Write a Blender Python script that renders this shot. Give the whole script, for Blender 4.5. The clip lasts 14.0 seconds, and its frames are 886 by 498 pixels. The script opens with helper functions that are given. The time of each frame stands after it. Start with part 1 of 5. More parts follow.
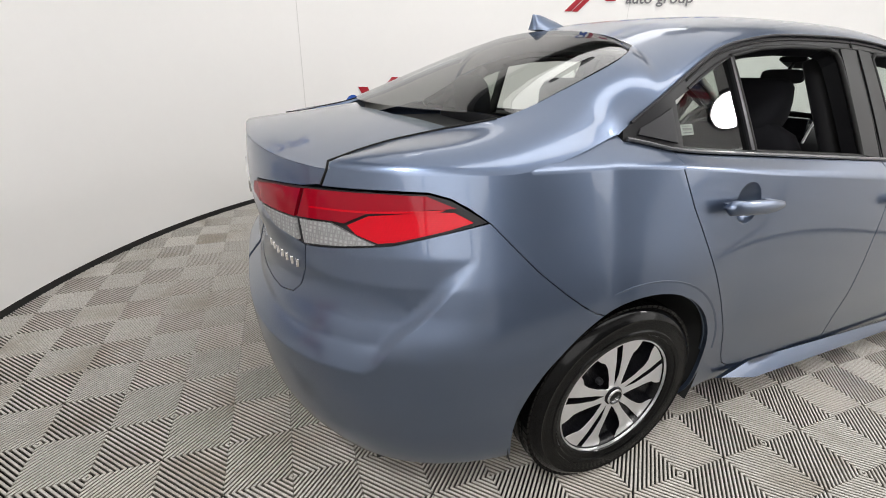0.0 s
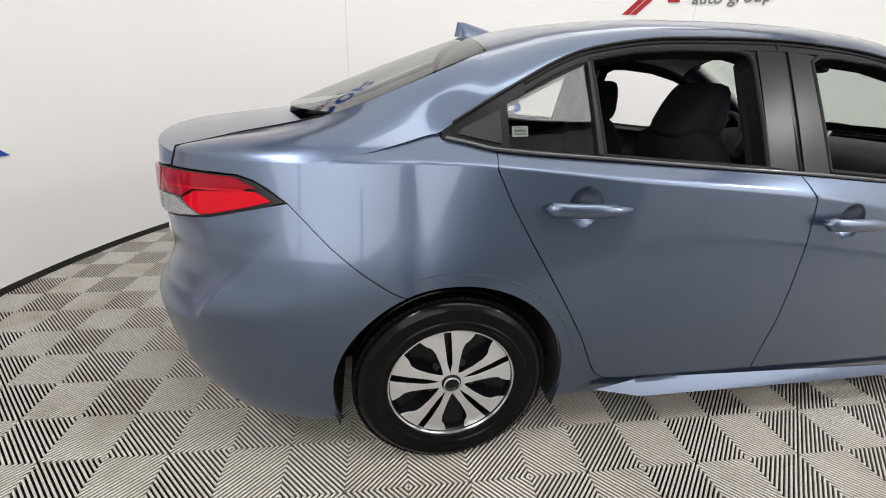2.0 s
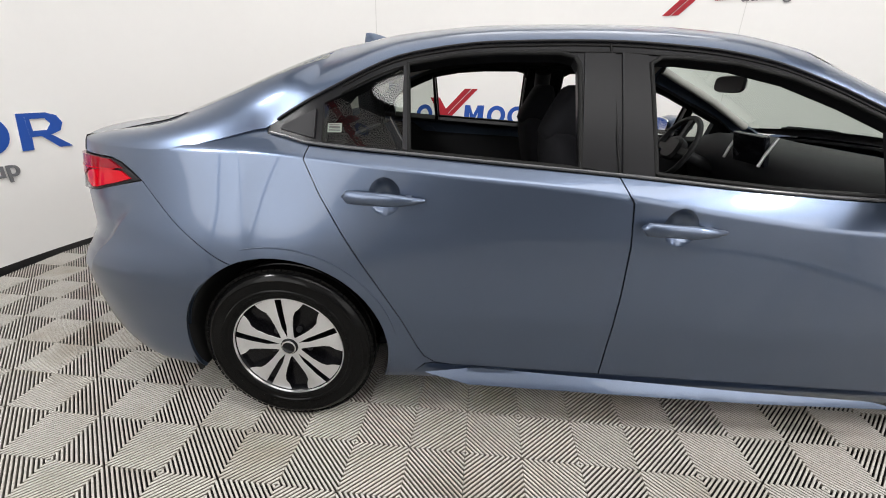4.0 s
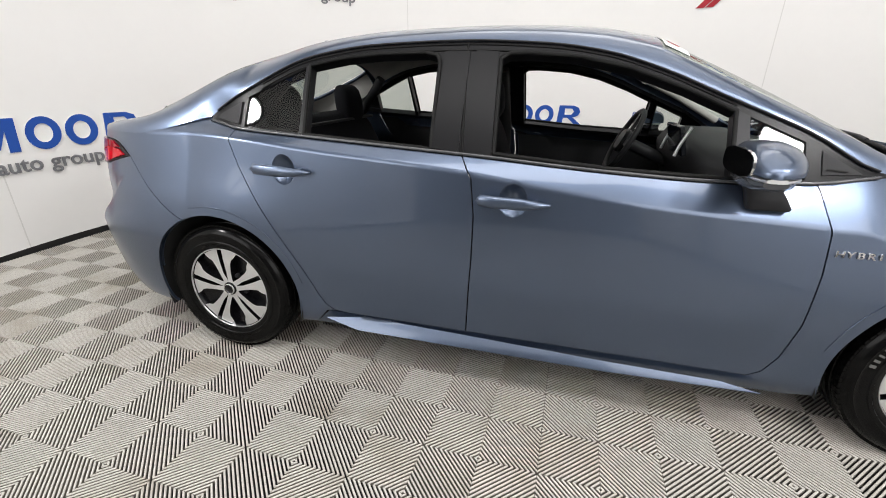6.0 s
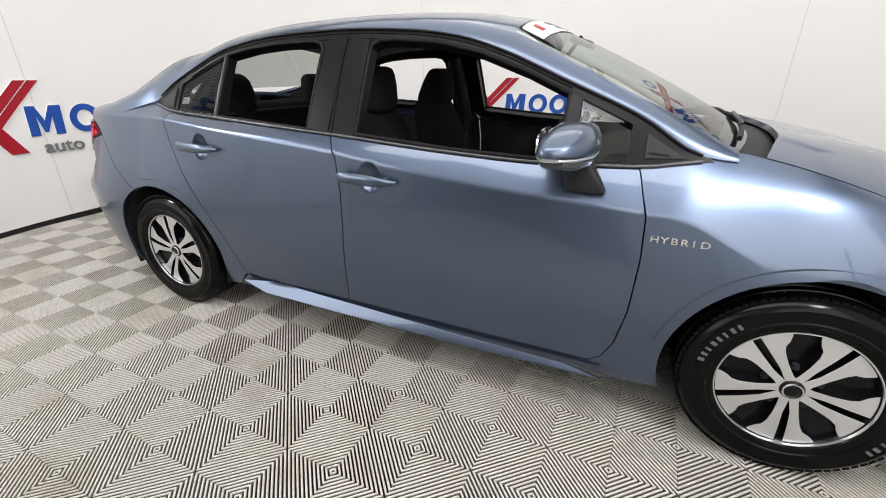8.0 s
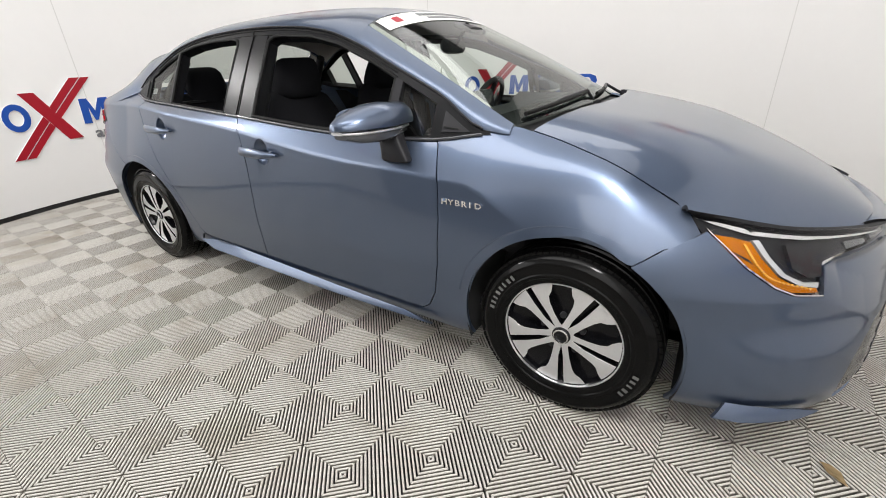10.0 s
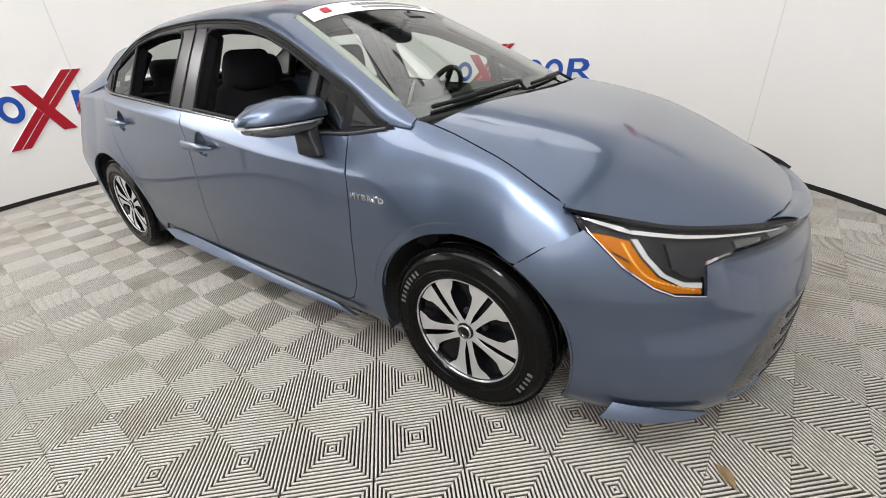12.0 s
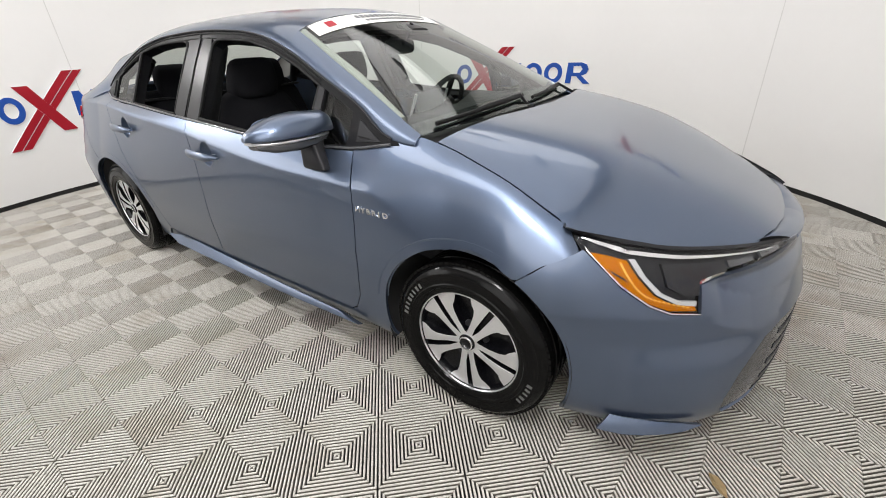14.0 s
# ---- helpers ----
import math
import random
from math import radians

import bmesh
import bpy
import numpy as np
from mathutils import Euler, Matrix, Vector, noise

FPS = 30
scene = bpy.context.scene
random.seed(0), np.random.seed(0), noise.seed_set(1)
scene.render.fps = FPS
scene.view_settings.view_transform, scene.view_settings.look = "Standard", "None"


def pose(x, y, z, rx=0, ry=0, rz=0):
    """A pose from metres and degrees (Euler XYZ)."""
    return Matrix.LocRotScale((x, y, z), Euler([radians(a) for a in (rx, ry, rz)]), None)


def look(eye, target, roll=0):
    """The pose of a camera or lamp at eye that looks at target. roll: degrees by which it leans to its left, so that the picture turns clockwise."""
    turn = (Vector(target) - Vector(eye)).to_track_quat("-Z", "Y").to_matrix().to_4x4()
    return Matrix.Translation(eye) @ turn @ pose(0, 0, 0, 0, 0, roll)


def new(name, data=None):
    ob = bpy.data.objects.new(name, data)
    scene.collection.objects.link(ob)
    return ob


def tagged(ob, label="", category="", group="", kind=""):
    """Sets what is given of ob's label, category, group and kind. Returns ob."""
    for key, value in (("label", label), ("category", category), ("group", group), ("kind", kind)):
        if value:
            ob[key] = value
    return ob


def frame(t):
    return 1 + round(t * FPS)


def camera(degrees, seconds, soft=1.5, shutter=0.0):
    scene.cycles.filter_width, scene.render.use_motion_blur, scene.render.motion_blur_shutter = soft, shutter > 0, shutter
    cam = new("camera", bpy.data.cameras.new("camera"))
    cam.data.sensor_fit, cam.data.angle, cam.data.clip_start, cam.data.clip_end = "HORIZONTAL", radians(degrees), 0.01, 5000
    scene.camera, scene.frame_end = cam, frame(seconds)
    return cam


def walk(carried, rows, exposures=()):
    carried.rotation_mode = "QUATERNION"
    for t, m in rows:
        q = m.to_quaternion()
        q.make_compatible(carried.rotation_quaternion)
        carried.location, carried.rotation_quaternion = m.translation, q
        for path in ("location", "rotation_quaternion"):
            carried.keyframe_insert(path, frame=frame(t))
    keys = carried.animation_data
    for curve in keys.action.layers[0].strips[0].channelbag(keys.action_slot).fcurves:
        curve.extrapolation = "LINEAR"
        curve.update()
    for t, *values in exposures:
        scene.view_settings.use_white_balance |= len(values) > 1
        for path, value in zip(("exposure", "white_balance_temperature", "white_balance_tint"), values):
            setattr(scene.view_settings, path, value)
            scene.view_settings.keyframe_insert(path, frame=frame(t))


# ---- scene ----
cam = camera(93.7, 14.0, soft=0.95)
PATH = [
    (0, (-2.244, -1.547, 1.19), (-1.498, 0.141, 0.419), 2.0),
    (0.5, (-2.133, -1.716, 1.191), (-1.487, 0.011, 0.416), 2.5),
    (1, (-1.98, -1.803, 1.205), (-1.434, -0.04, 0.434), 2.6),
    (1.5, (-1.74, -1.811, 1.199), (-1.301, -0.017, 0.431), 2.4),
    (2, (-1.589, -1.882, 1.206), (-1.253, -0.063, 0.445), 2.1),
    (2.5, (-1.441, -2.033, 1.208), (-1.193, -0.197, 0.456), 2.3),
    (3, (-1.256, -2.078, 1.218), (-1.108, -0.228, 0.472), 2.1),
    (3.2, (-1.151, -2.066, 1.219), (-1.046, -0.214, 0.47), 2.0),
    (5.3, (-0.244, -2.184, 1.207), (-0.583, -0.352, 0.481), 0.7),
    (5.5, (-0.174, -2.201, 1.204), (-0.546, -0.376, 0.477), 0.5),
    (6, (0.025, -2.285, 1.203), (-0.427, -0.482, 0.465), 0.4),
    (6.5, (0.23, -2.276, 1.204), (-0.302, -0.499, 0.457), 0.2),
    (7, (0.459, -2.211, 1.192), (-0.145, -0.461, 0.436), 0.1),
    (7.2, (0.517, -2.214, 1.189), (-0.108, -0.472, 0.429), 0.1),
    (9.3, (1.381, -2.071, 1.178), (0.447, -0.501, 0.366), -1.8),
    (9.5, (1.472, -2.079, 1.182), (0.52, -0.526, 0.356), -2.2),
    (10, (1.664, -2.035, 1.184), (0.667, -0.513, 0.354), -2.3),
    (10.5, (1.838, -1.888, 1.18), (0.805, -0.402, 0.33), -3.0),
    (11, (1.943, -1.823, 1.179), (0.887, -0.363, 0.312), -3.3),
    (11.5, (1.979, -1.802, 1.18), (0.913, -0.357, 0.299), -3.5),
    (12, (1.986, -1.809, 1.194), (0.923, -0.364, 0.309), -3.2),
    (12.5, (1.987, -1.813, 1.22), (0.928, -0.367, 0.332), -3.0),
    (13, (1.982, -1.816, 1.235), (0.928, -0.366, 0.346), -2.7),
    (13.5, (1.981, -1.822, 1.252), (0.931, -0.373, 0.36), -2.7),
    (14, (1.978, -1.824, 1.262), (0.928, -0.377, 0.365), -2.7),
]
walk(cam, [(t, look(eye, target, roll)) for t, eye, target, roll in PATH])

# ---- light ----
world = bpy.data.worlds.new("world")
scene.world = world
world.use_nodes = True
world.node_tree.nodes["Background"].inputs[0].default_value = (0.9, 0.93, 1.0, 1)
world.node_tree.nodes["Background"].inputs[1].default_value = 0.05
scene.view_settings.exposure = -0.16

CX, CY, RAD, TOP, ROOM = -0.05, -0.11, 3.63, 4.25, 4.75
# spots and added fill: place, point they face, watts, width, depth, rectangular or round
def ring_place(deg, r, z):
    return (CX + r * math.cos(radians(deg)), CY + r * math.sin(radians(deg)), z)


# ceiling disc and both strips are added fill; the panes mirror the small pair
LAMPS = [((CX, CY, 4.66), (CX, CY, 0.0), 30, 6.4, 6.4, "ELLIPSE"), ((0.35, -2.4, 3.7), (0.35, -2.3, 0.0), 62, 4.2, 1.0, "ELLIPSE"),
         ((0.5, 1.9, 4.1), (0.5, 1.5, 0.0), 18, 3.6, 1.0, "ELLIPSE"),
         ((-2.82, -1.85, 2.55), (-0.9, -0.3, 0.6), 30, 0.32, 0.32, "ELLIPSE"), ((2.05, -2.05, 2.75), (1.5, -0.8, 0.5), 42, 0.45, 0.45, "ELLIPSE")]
# tall unseen fill panels added along the wall behind the camera; added far-wall washers
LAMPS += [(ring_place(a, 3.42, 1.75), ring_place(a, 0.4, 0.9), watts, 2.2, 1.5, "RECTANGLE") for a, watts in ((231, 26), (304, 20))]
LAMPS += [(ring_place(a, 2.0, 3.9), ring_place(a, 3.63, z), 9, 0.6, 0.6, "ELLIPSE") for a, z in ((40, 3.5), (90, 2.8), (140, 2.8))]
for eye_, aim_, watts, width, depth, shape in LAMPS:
    lamp = new("spot_and_fill_light", bpy.data.lights.new("spot_and_fill_light", "AREA"))
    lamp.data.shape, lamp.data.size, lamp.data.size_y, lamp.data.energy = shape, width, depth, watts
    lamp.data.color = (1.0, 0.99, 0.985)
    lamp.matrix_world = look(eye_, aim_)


# ---- materials ----
def nodes_of(name):
    m = bpy.data.materials.new(name)
    m.use_nodes = True
    return m, m.node_tree.nodes, m.node_tree.links, m.node_tree.nodes["Principled BSDF"]


def mat(name, color, rough=0.5, metal=0.0, coat=0.0, vary=0.12, scale=6.0, bump=0.0, bump_scale=60.0, spec=0.5, fine=0.05):
    """A surface with two scales of colour change and a fine relief."""
    m, n, l, b = nodes_of(name)
    b.inputs["Roughness"].default_value, b.inputs["Metallic"].default_value = rough, metal
    b.inputs["Coat Weight"].default_value, b.inputs["Coat Roughness"].default_value = coat, 0.03
    b.inputs["Specular IOR Level"].default_value = spec
    tc = n.new("ShaderNodeTexCoord")
    big, small = n.new("ShaderNodeTexNoise"), n.new("ShaderNodeTexNoise")
    big.inputs["Scale"].default_value, small.inputs["Scale"].default_value = scale, scale * 18
    big.inputs["Detail"].default_value = 5
    for t in (big, small):
        l.new(tc.outputs["Object"], t.inputs["Vector"])
    ramp = n.new("ShaderNodeMapRange")
    ramp.inputs[3].default_value, ramp.inputs[4].default_value = 1 - vary, 1 + vary
    l.new(big.outputs["Fac"], ramp.inputs[0])
    ramp2 = n.new("ShaderNodeMapRange")
    ramp2.inputs[3].default_value, ramp2.inputs[4].default_value = 1 - fine, 1 + fine
    l.new(small.outputs["Fac"], ramp2.inputs[0])
    mul = n.new("ShaderNodeMath")
    mul.operation = "MULTIPLY"
    l.new(ramp.outputs[0], mul.inputs[0]), l.new(ramp2.outputs[0], mul.inputs[1])
    hue = n.new("ShaderNodeMix")
    hue.data_type, hue.blend_type = "RGBA", "MULTIPLY"
    hue.inputs["Factor"].default_value = 1.0
    hue.inputs["A"].default_value = (*color, 1)
    l.new(mul.outputs[0], hue.inputs["B"])
    l.new(hue.outputs["Result"], b.inputs["Base Color"])
    if bump:
        t = n.new("ShaderNodeTexNoise")
        t.inputs["Scale"].default_value, t.inputs["Detail"].default_value = bump_scale, 4
        l.new(tc.outputs["Object"], t.inputs["Vector"])
        bp = n.new("ShaderNodeBump")
        bp.inputs["Strength"].default_value, bp.inputs["Distance"].default_value = bump, 0.002
        l.new(t.outputs["Fac"], bp.inputs["Height"])
        l.new(bp.outputs[0], b.inputs["Normal"])
    return m


def glass(name, color, rough=0.0, ior=1.58):
    """Thin tinted glass: a clear coat of gloss over a tinted see-through sheet."""
    m, n, l, b = nodes_of(name)
    n.remove(b)
    out = n["Material Output"]
    clear, gloss, mix, fr = n.new("ShaderNodeBsdfTransparent"), n.new("ShaderNodeBsdfGlossy"), n.new("ShaderNodeMixShader"), n.new("ShaderNodeLayerWeight")
    clear.inputs[0].default_value = (*color, 1)
    gloss.inputs["Roughness"].default_value = rough
    fr.inputs["Blend"].default_value = 0.5
    power, scale = n.new("ShaderNodeMath"), n.new("ShaderNodeMath")
    power.operation, scale.operation = "POWER", "MULTIPLY_ADD"
    power.inputs[1].default_value = 4.5
    base = ((ior - 1) / (ior + 1)) ** 2
    scale.inputs[1].default_value, scale.inputs[2].default_value = 0.85, base
    l.new(fr.outputs["Facing"], power.inputs[0]), l.new(power.outputs[0], scale.inputs[0])
    l.new(scale.outputs[0], mix.inputs[0]), l.new(clear.outputs[0], mix.inputs[1]), l.new(gloss.outputs[0], mix.inputs[2])
    l.new(mix.outputs[0], out.inputs[0])
    return m


def car_paint():
    m, n, l, b = nodes_of("blue_grey_metallic_paint")
    tc, flake = n.new("ShaderNodeTexCoord"), n.new("ShaderNodeTexVoronoi")
    flake.inputs["Scale"].default_value = 900
    l.new(tc.outputs["Object"], flake.inputs["Vector"])
    big = n.new("ShaderNodeTexNoise")
    big.inputs["Scale"].default_value = 2.0
    l.new(tc.outputs["Object"], big.inputs["Vector"])
    ramp = n.new("ShaderNodeMix")
    ramp.data_type = "RGBA"
    ramp.inputs["A"].default_value, ramp.inputs["B"].default_value = (0.080, 0.106, 0.160, 1), (0.112, 0.145, 0.215, 1)
    l.new(flake.outputs["Distance"], ramp.inputs["Factor"])
    l.new(ramp.outputs["Result"], b.inputs["Base Color"])
    rr = n.new("ShaderNodeMapRange")
    rr.inputs[3].default_value, rr.inputs[4].default_value = 0.30, 0.34
    l.new(big.outputs["Fac"], rr.inputs[0])
    l.new(rr.outputs[0], b.inputs["Roughness"])
    b.inputs["Metallic"].default_value = 0.85
    b.inputs["Coat Weight"].default_value, b.inputs["Coat Roughness"].default_value = 0.75, 0.03
    peel, bp = n.new("ShaderNodeTexNoise"), n.new("ShaderNodeBump")
    peel.inputs["Scale"].default_value = 220
    l.new(tc.outputs["Object"], peel.inputs["Vector"])
    bp.inputs["Strength"].default_value, bp.inputs["Distance"].default_value = 0.01, 0.0001
    l.new(peel.outputs["Fac"], bp.inputs["Height"])
    l.new(bp.outputs[0], b.inputs["Coat Normal"])
    return m


PAINT = car_paint()
BLACK = mat("satin_black_trim", (0.018, 0.018, 0.02), 0.35, spec=0.15)
PILLAR = mat("pillar_film", (0.008, 0.008, 0.009), 0.30, spec=0.14)
RUBBER = mat("rubber", (0.008, 0.008, 0.008), 0.5, spec=0.12)
PLASTIC = mat("grey_black_plastic", (0.018, 0.018, 0.02), 0.55, bump=0.2, bump_scale=900, spec=0.25)
UNDER = mat("underbody", (0.01, 0.01, 0.01), 0.8)
FABRIC = mat("dark_seat_fabric", (0.011, 0.011, 0.013), 0.95, bump=0.5, bump_scale=500, spec=0.12)
HEADLINER = mat("grey_headliner", (0.42, 0.41, 0.39), 0.95)
WALL = mat("white_wall_paint", (0.80, 0.79, 0.775), 0.55, vary=0.025, scale=0.8, bump=0.05, bump_scale=80, fine=0.01)
CEIL = mat("dark_upper_wall", (0.25, 0.25, 0.255), 0.8, vary=0.03, scale=1.0)
CEIL_DARK = mat("dark_ceiling", (0.10, 0.10, 0.10), 0.8, vary=0.03, scale=1.0)
DARKGAP = mat("black_base_strip", (0.012, 0.012, 0.012), 0.5)


def tile_plastic():
    """Matt beige plastic: every tile a little different, with brownish dirt and pale scuffs."""
    m, n, l, b = nodes_of("grey_beige_floor_plastic")
    b.inputs["Roughness"].default_value, b.inputs["Specular IOR Level"].default_value = 0.7, 0.10
    tc, info, shift = n.new("ShaderNodeTexCoord"), n.new("ShaderNodeObjectInfo"), n.new("ShaderNodeVectorMath")
    shift.operation = "ADD"
    wide = n.new("ShaderNodeVectorMath")
    wide.operation = "SCALE"
    wide.inputs["Scale"].default_value = 37.0
    l.new(info.outputs["Random"], wide.inputs[0])
    l.new(tc.outputs["Object"], shift.inputs[0]), l.new(wide.outputs[0], shift.inputs[1])
    color = (0.52, 0.50, 0.46, 1)
    prev = None
    for scale, detail, lo, hi, tint in ((3.0, 5, 0.52, 0.80, (0.33, 0.285, 0.225, 1)), (14.0, 6, 0.60, 0.78, (0.58, 0.56, 0.52, 1)), (160.0, 2, 0.45, 0.80, (0.36, 0.345, 0.31, 1))):
        t, r, x = n.new("ShaderNodeTexNoise"), n.new("ShaderNodeMapRange"), n.new("ShaderNodeMix")
        t.inputs["Scale"].default_value, t.inputs["Detail"].default_value = scale, detail
        l.new(shift.outputs[0], t.inputs["Vector"])
        r.inputs[1].default_value, r.inputs[2].default_value = lo, hi
        l.new(t.outputs["Fac"], r.inputs[0])
        x.data_type = "RGBA"
        x.inputs["A"].default_value, x.inputs["B"].default_value = color, tint
        if prev is not None:
            l.new(prev, x.inputs["A"])
        l.new(r.outputs[0], x.inputs["Factor"])
        prev = x.outputs["Result"]
    per, mul = n.new("ShaderNodeMapRange"), n.new("ShaderNodeMix")
    per.inputs[3].default_value, per.inputs[4].default_value = 0.93, 1.05
    l.new(info.outputs["Random"], per.inputs[0])
    mul.data_type, mul.blend_type = "RGBA", "MULTIPLY"
    mul.inputs["Factor"].default_value = 1.0
    l.new(prev, mul.inputs["A"]), l.new(per.outputs[0], mul.inputs["B"])
    l.new(mul.outputs["Result"], b.inputs["Base Color"])
    return m


TILE = tile_plastic()
# shade between the ribs put into the colour of their flanks
FLANK_SHADE = mat("shaded_rib_flanks", (0.20, 0.183, 0.155), 0.8, vary=0.3, scale=5)
# near-black sheet, coloured for the shade at the bottom of the slots
SLAB = mat("slot_shade_slab", (0.02, 0.019, 0.018), 0.9)
LENS_CLEAR = glass("lens_cover", (0.97, 0.97, 0.97), ior=1.3)
CLEAR = glass("clear_glass", (0.66, 0.73, 0.68))
TINT = glass("tinted_glass", (0.58, 0.62, 0.58))
LOGO_BLUE = mat("logo_blue", (0.016, 0.075, 0.36), 0.4, spec=0.3)
LOGO_RED = mat("logo_red", (0.34, 0.009, 0.02), 0.4, spec=0.3)
LOGO_GREY = mat("logo_grey", (0.16, 0.16, 0.17), 0.4)
GRILLE_GREY = mat("gloss_dark_grey", (0.045, 0.047, 0.052), 0.25, coat=0.5)
SILVER = mat("machined_silver", (0.74, 0.74, 0.75), 0.33, metal=0.85, vary=0.05)
CHROME = mat("chrome", (0.75, 0.75, 0.76), 0.08, metal=1.0, vary=0.02)
WHEEL_BLACK = mat("gloss_black_wheel", (0.004, 0.004, 0.005), 0.22, spec=0.25)
TYRE = mat("tyre_rubber", (0.003, 0.003, 0.003), 0.15, spec=0.13, vary=0.25, scale=9, bump=0.015, bump_scale=200)
WHITE_INK = mat("white_ink", (0.10, 0.10, 0.097), 0.6)


def lens_mat(name, color, dark=0.8, rough=0.08, scale=260, coat=0.12, spec=0.14):
    m, n, l, b = nodes_of(name)
    b.inputs["Roughness"].default_value = rough
    b.inputs["Coat Weight"].default_value = coat
    b.inputs["Specular IOR Level"].default_value = spec
    tc, wave = n.new("ShaderNodeTexCoord"), n.new("ShaderNodeTexVoronoi")
    wave.inputs["Scale"].default_value = scale
    wave.distance = "CHEBYCHEV"
    wave.inputs["Randomness"].default_value = 0.15
    l.new(tc.outputs["Object"], wave.inputs["Vector"])
    mix = n.new("ShaderNodeMix")
    mix.data_type = "RGBA"
    mix.inputs["A"].default_value = (*color, 1)
    mix.inputs["B"].default_value = (*(c * dark for c in color), 1)
    l.new(wave.outputs["Distance"], mix.inputs["Factor"])
    l.new(mix.outputs["Result"], b.inputs["Base Color"])
    return m


RED_LENS = lens_mat("red_lens", (0.50, 0.001, 0.010), 0.55, 0.06, 240)
DARK_RED = lens_mat("dark_red_lens", (0.22, 0.002, 0.010))
AMBER = lens_mat("amber_lens", (0.50, 0.15, 0.0), 0.35)
BEAD = lens_mat("pale_amber_bead", (0.80, 0.42, 0.06), 0.8)
WHITE_LENS = lens_mat("white_lens", (0.45, 0.45, 0.46))
FACET_LENS = lens_mat("faceted_clear_lens", (0.32, 0.32, 0.32), 0.05, 0.05, 110)

EDGE_WHITE = mat("white_edge", (0.75, 0.75, 0.76), 0.5)

# ---- surfaces of the car ----
def curve(*pts):
    """A smooth curve y(x) through the points (monotone cubic)."""
    xs, ys = np.array([p[0] for p in pts], float), np.array([p[1] for p in pts], float)
    h, d = np.diff(xs), np.diff(ys) / np.diff(xs)
    m = np.concatenate([[d[0]], np.where(d[:-1] * d[1:] > 0, 2 * d[:-1] * d[1:] / (d[:-1] + d[1:] + 1e-12), 0.0), [d[-1]]])

    def f(x):
        x = np.asarray(x, float)
        i = np.clip(np.searchsorted(xs, x) - 1, 0, len(h) - 1)
        t = np.clip((x - xs[i]) / h[i], 0, 1)
        a, b = ys[i], ys[i + 1]
        return (a * (1 + 2 * t) * (1 - t) ** 2 + m[i] * h[i] * t * (1 - t) ** 2 + b * t * t * (3 - 2 * t) + m[i + 1] * h[i] * t * t * (t - 1))
    return f


ZC = curve((-2.4, 0.99), (-1.8, 1.0), (-1.4, 1.0), (-0.8, 0.958), (-0.27, 0.914), (0.04, 0.872), (0.41, 0.832), (0.87, 0.805), (1.12, 0.784), (1.45, 0.74), (1.63, 0.70), (2.3, 0.60))
YC = curve((-1.9, 0.755), (-1.5, 0.784), (-1.24, 0.814), (-0.9, 0.840), (-0.27, 0.857), (0.3, 0.862), (0.87, 0.85), (1.12, 0.848), (1.45, 0.835), (2.0, 0.82))
YM = curve((-1.9, 0.83), (-1.35, 0.886), (-0.9, 0.866), (0.0, 0.870), (0.8, 0.872), (1.1, 0.876), (1.4, 0.883), (1.6, 0.872), (2.0, 0.85))
ZB = curve((-1.9, 1.02), (-1.55, 1.035), (-1.395, 1.05), (-1.24, 1.024), (-0.9, 1.002), (-0.27, 0.966), (0.22, 0.930), (0.57, 0.915), (0.82, 0.919), (0.99, 0.942), (1.15, 0.96))
YB = curve((-1.9, 0.755), (-1.55, 0.75), (-1.395, 0.73), (-1.24, 0.767), (-0.9, 0.785), (-0.27, 0.815), (0.22, 0.812), (0.57, 0.797), (0.84, 0.777), (0.99, 0.754), (1.15, 0.72))
LOW = curve((0.10, -0.09), (0.17, -0.055), (0.215, -0.030), (0.26, -0.020), (0.35, -0.012), (0.50, 0.0), (0.62, 0.0), (0.75, -0.006))


def side_y(x, z):
    """Half width of the car's side below the windows."""
    zc, yc, ym, zb, yb = ZC(x), YC(x), YM(x), ZB(x), YB(x)
    low = ym + LOW(np.minimum(z, 0.62))
    k = np.clip((z - 0.55) / np.maximum(zc - 0.55, 0.05), 0, 1)
    low = low + (yc - ym) * k ** 1.25
    low = low + 0.018 * np.exp(-((z - 0.68) / 0.15) ** 2 - ((x + 1.38) / 0.40) ** 2) + 0.012 * np.exp(-((z - 0.64) / 0.12) ** 2 - ((x - 1.45) / 0.32) ** 2)
    s = np.clip((z - zc) / np.maximum(zb - zc, 0.02), 0, 1.5)
    up = yc + (yb - yc) * s + 0.006 * s * (1 - np.minimum(s, 1))
    return np.where(z <= zc, low, up)


XCF, XCR, LEN = 1.45, -1.45, 1.0
XF = curve((0.1, 2.17), (0.18, 2.24), (0.3, 2.27), (0.45, 2.28), (0.55, 2.275), (0.62, 2.25), (0.70, 2.20), (0.8, 2.1))
XR = curve((0.1, -2.14), (0.2, -2.23), (0.35, -2.31), (0.55, -2.335), (0.62, -2.325), (0.75, -2.285), (0.88, -2.29), (1.02, -2.28), (1.1, -2.22))
NF = curve((0.1, 2.9), (0.25, 2.75), (0.36, 2.45), (0.48, 2.1), (0.6, 2.0), (0.8, 2.0))
NR = curve((0.1, 3.0), (0.4, 3.2), (0.58, 3.2), (0.7, 2.7), (0.9, 2.5), (1.1, 2.5))


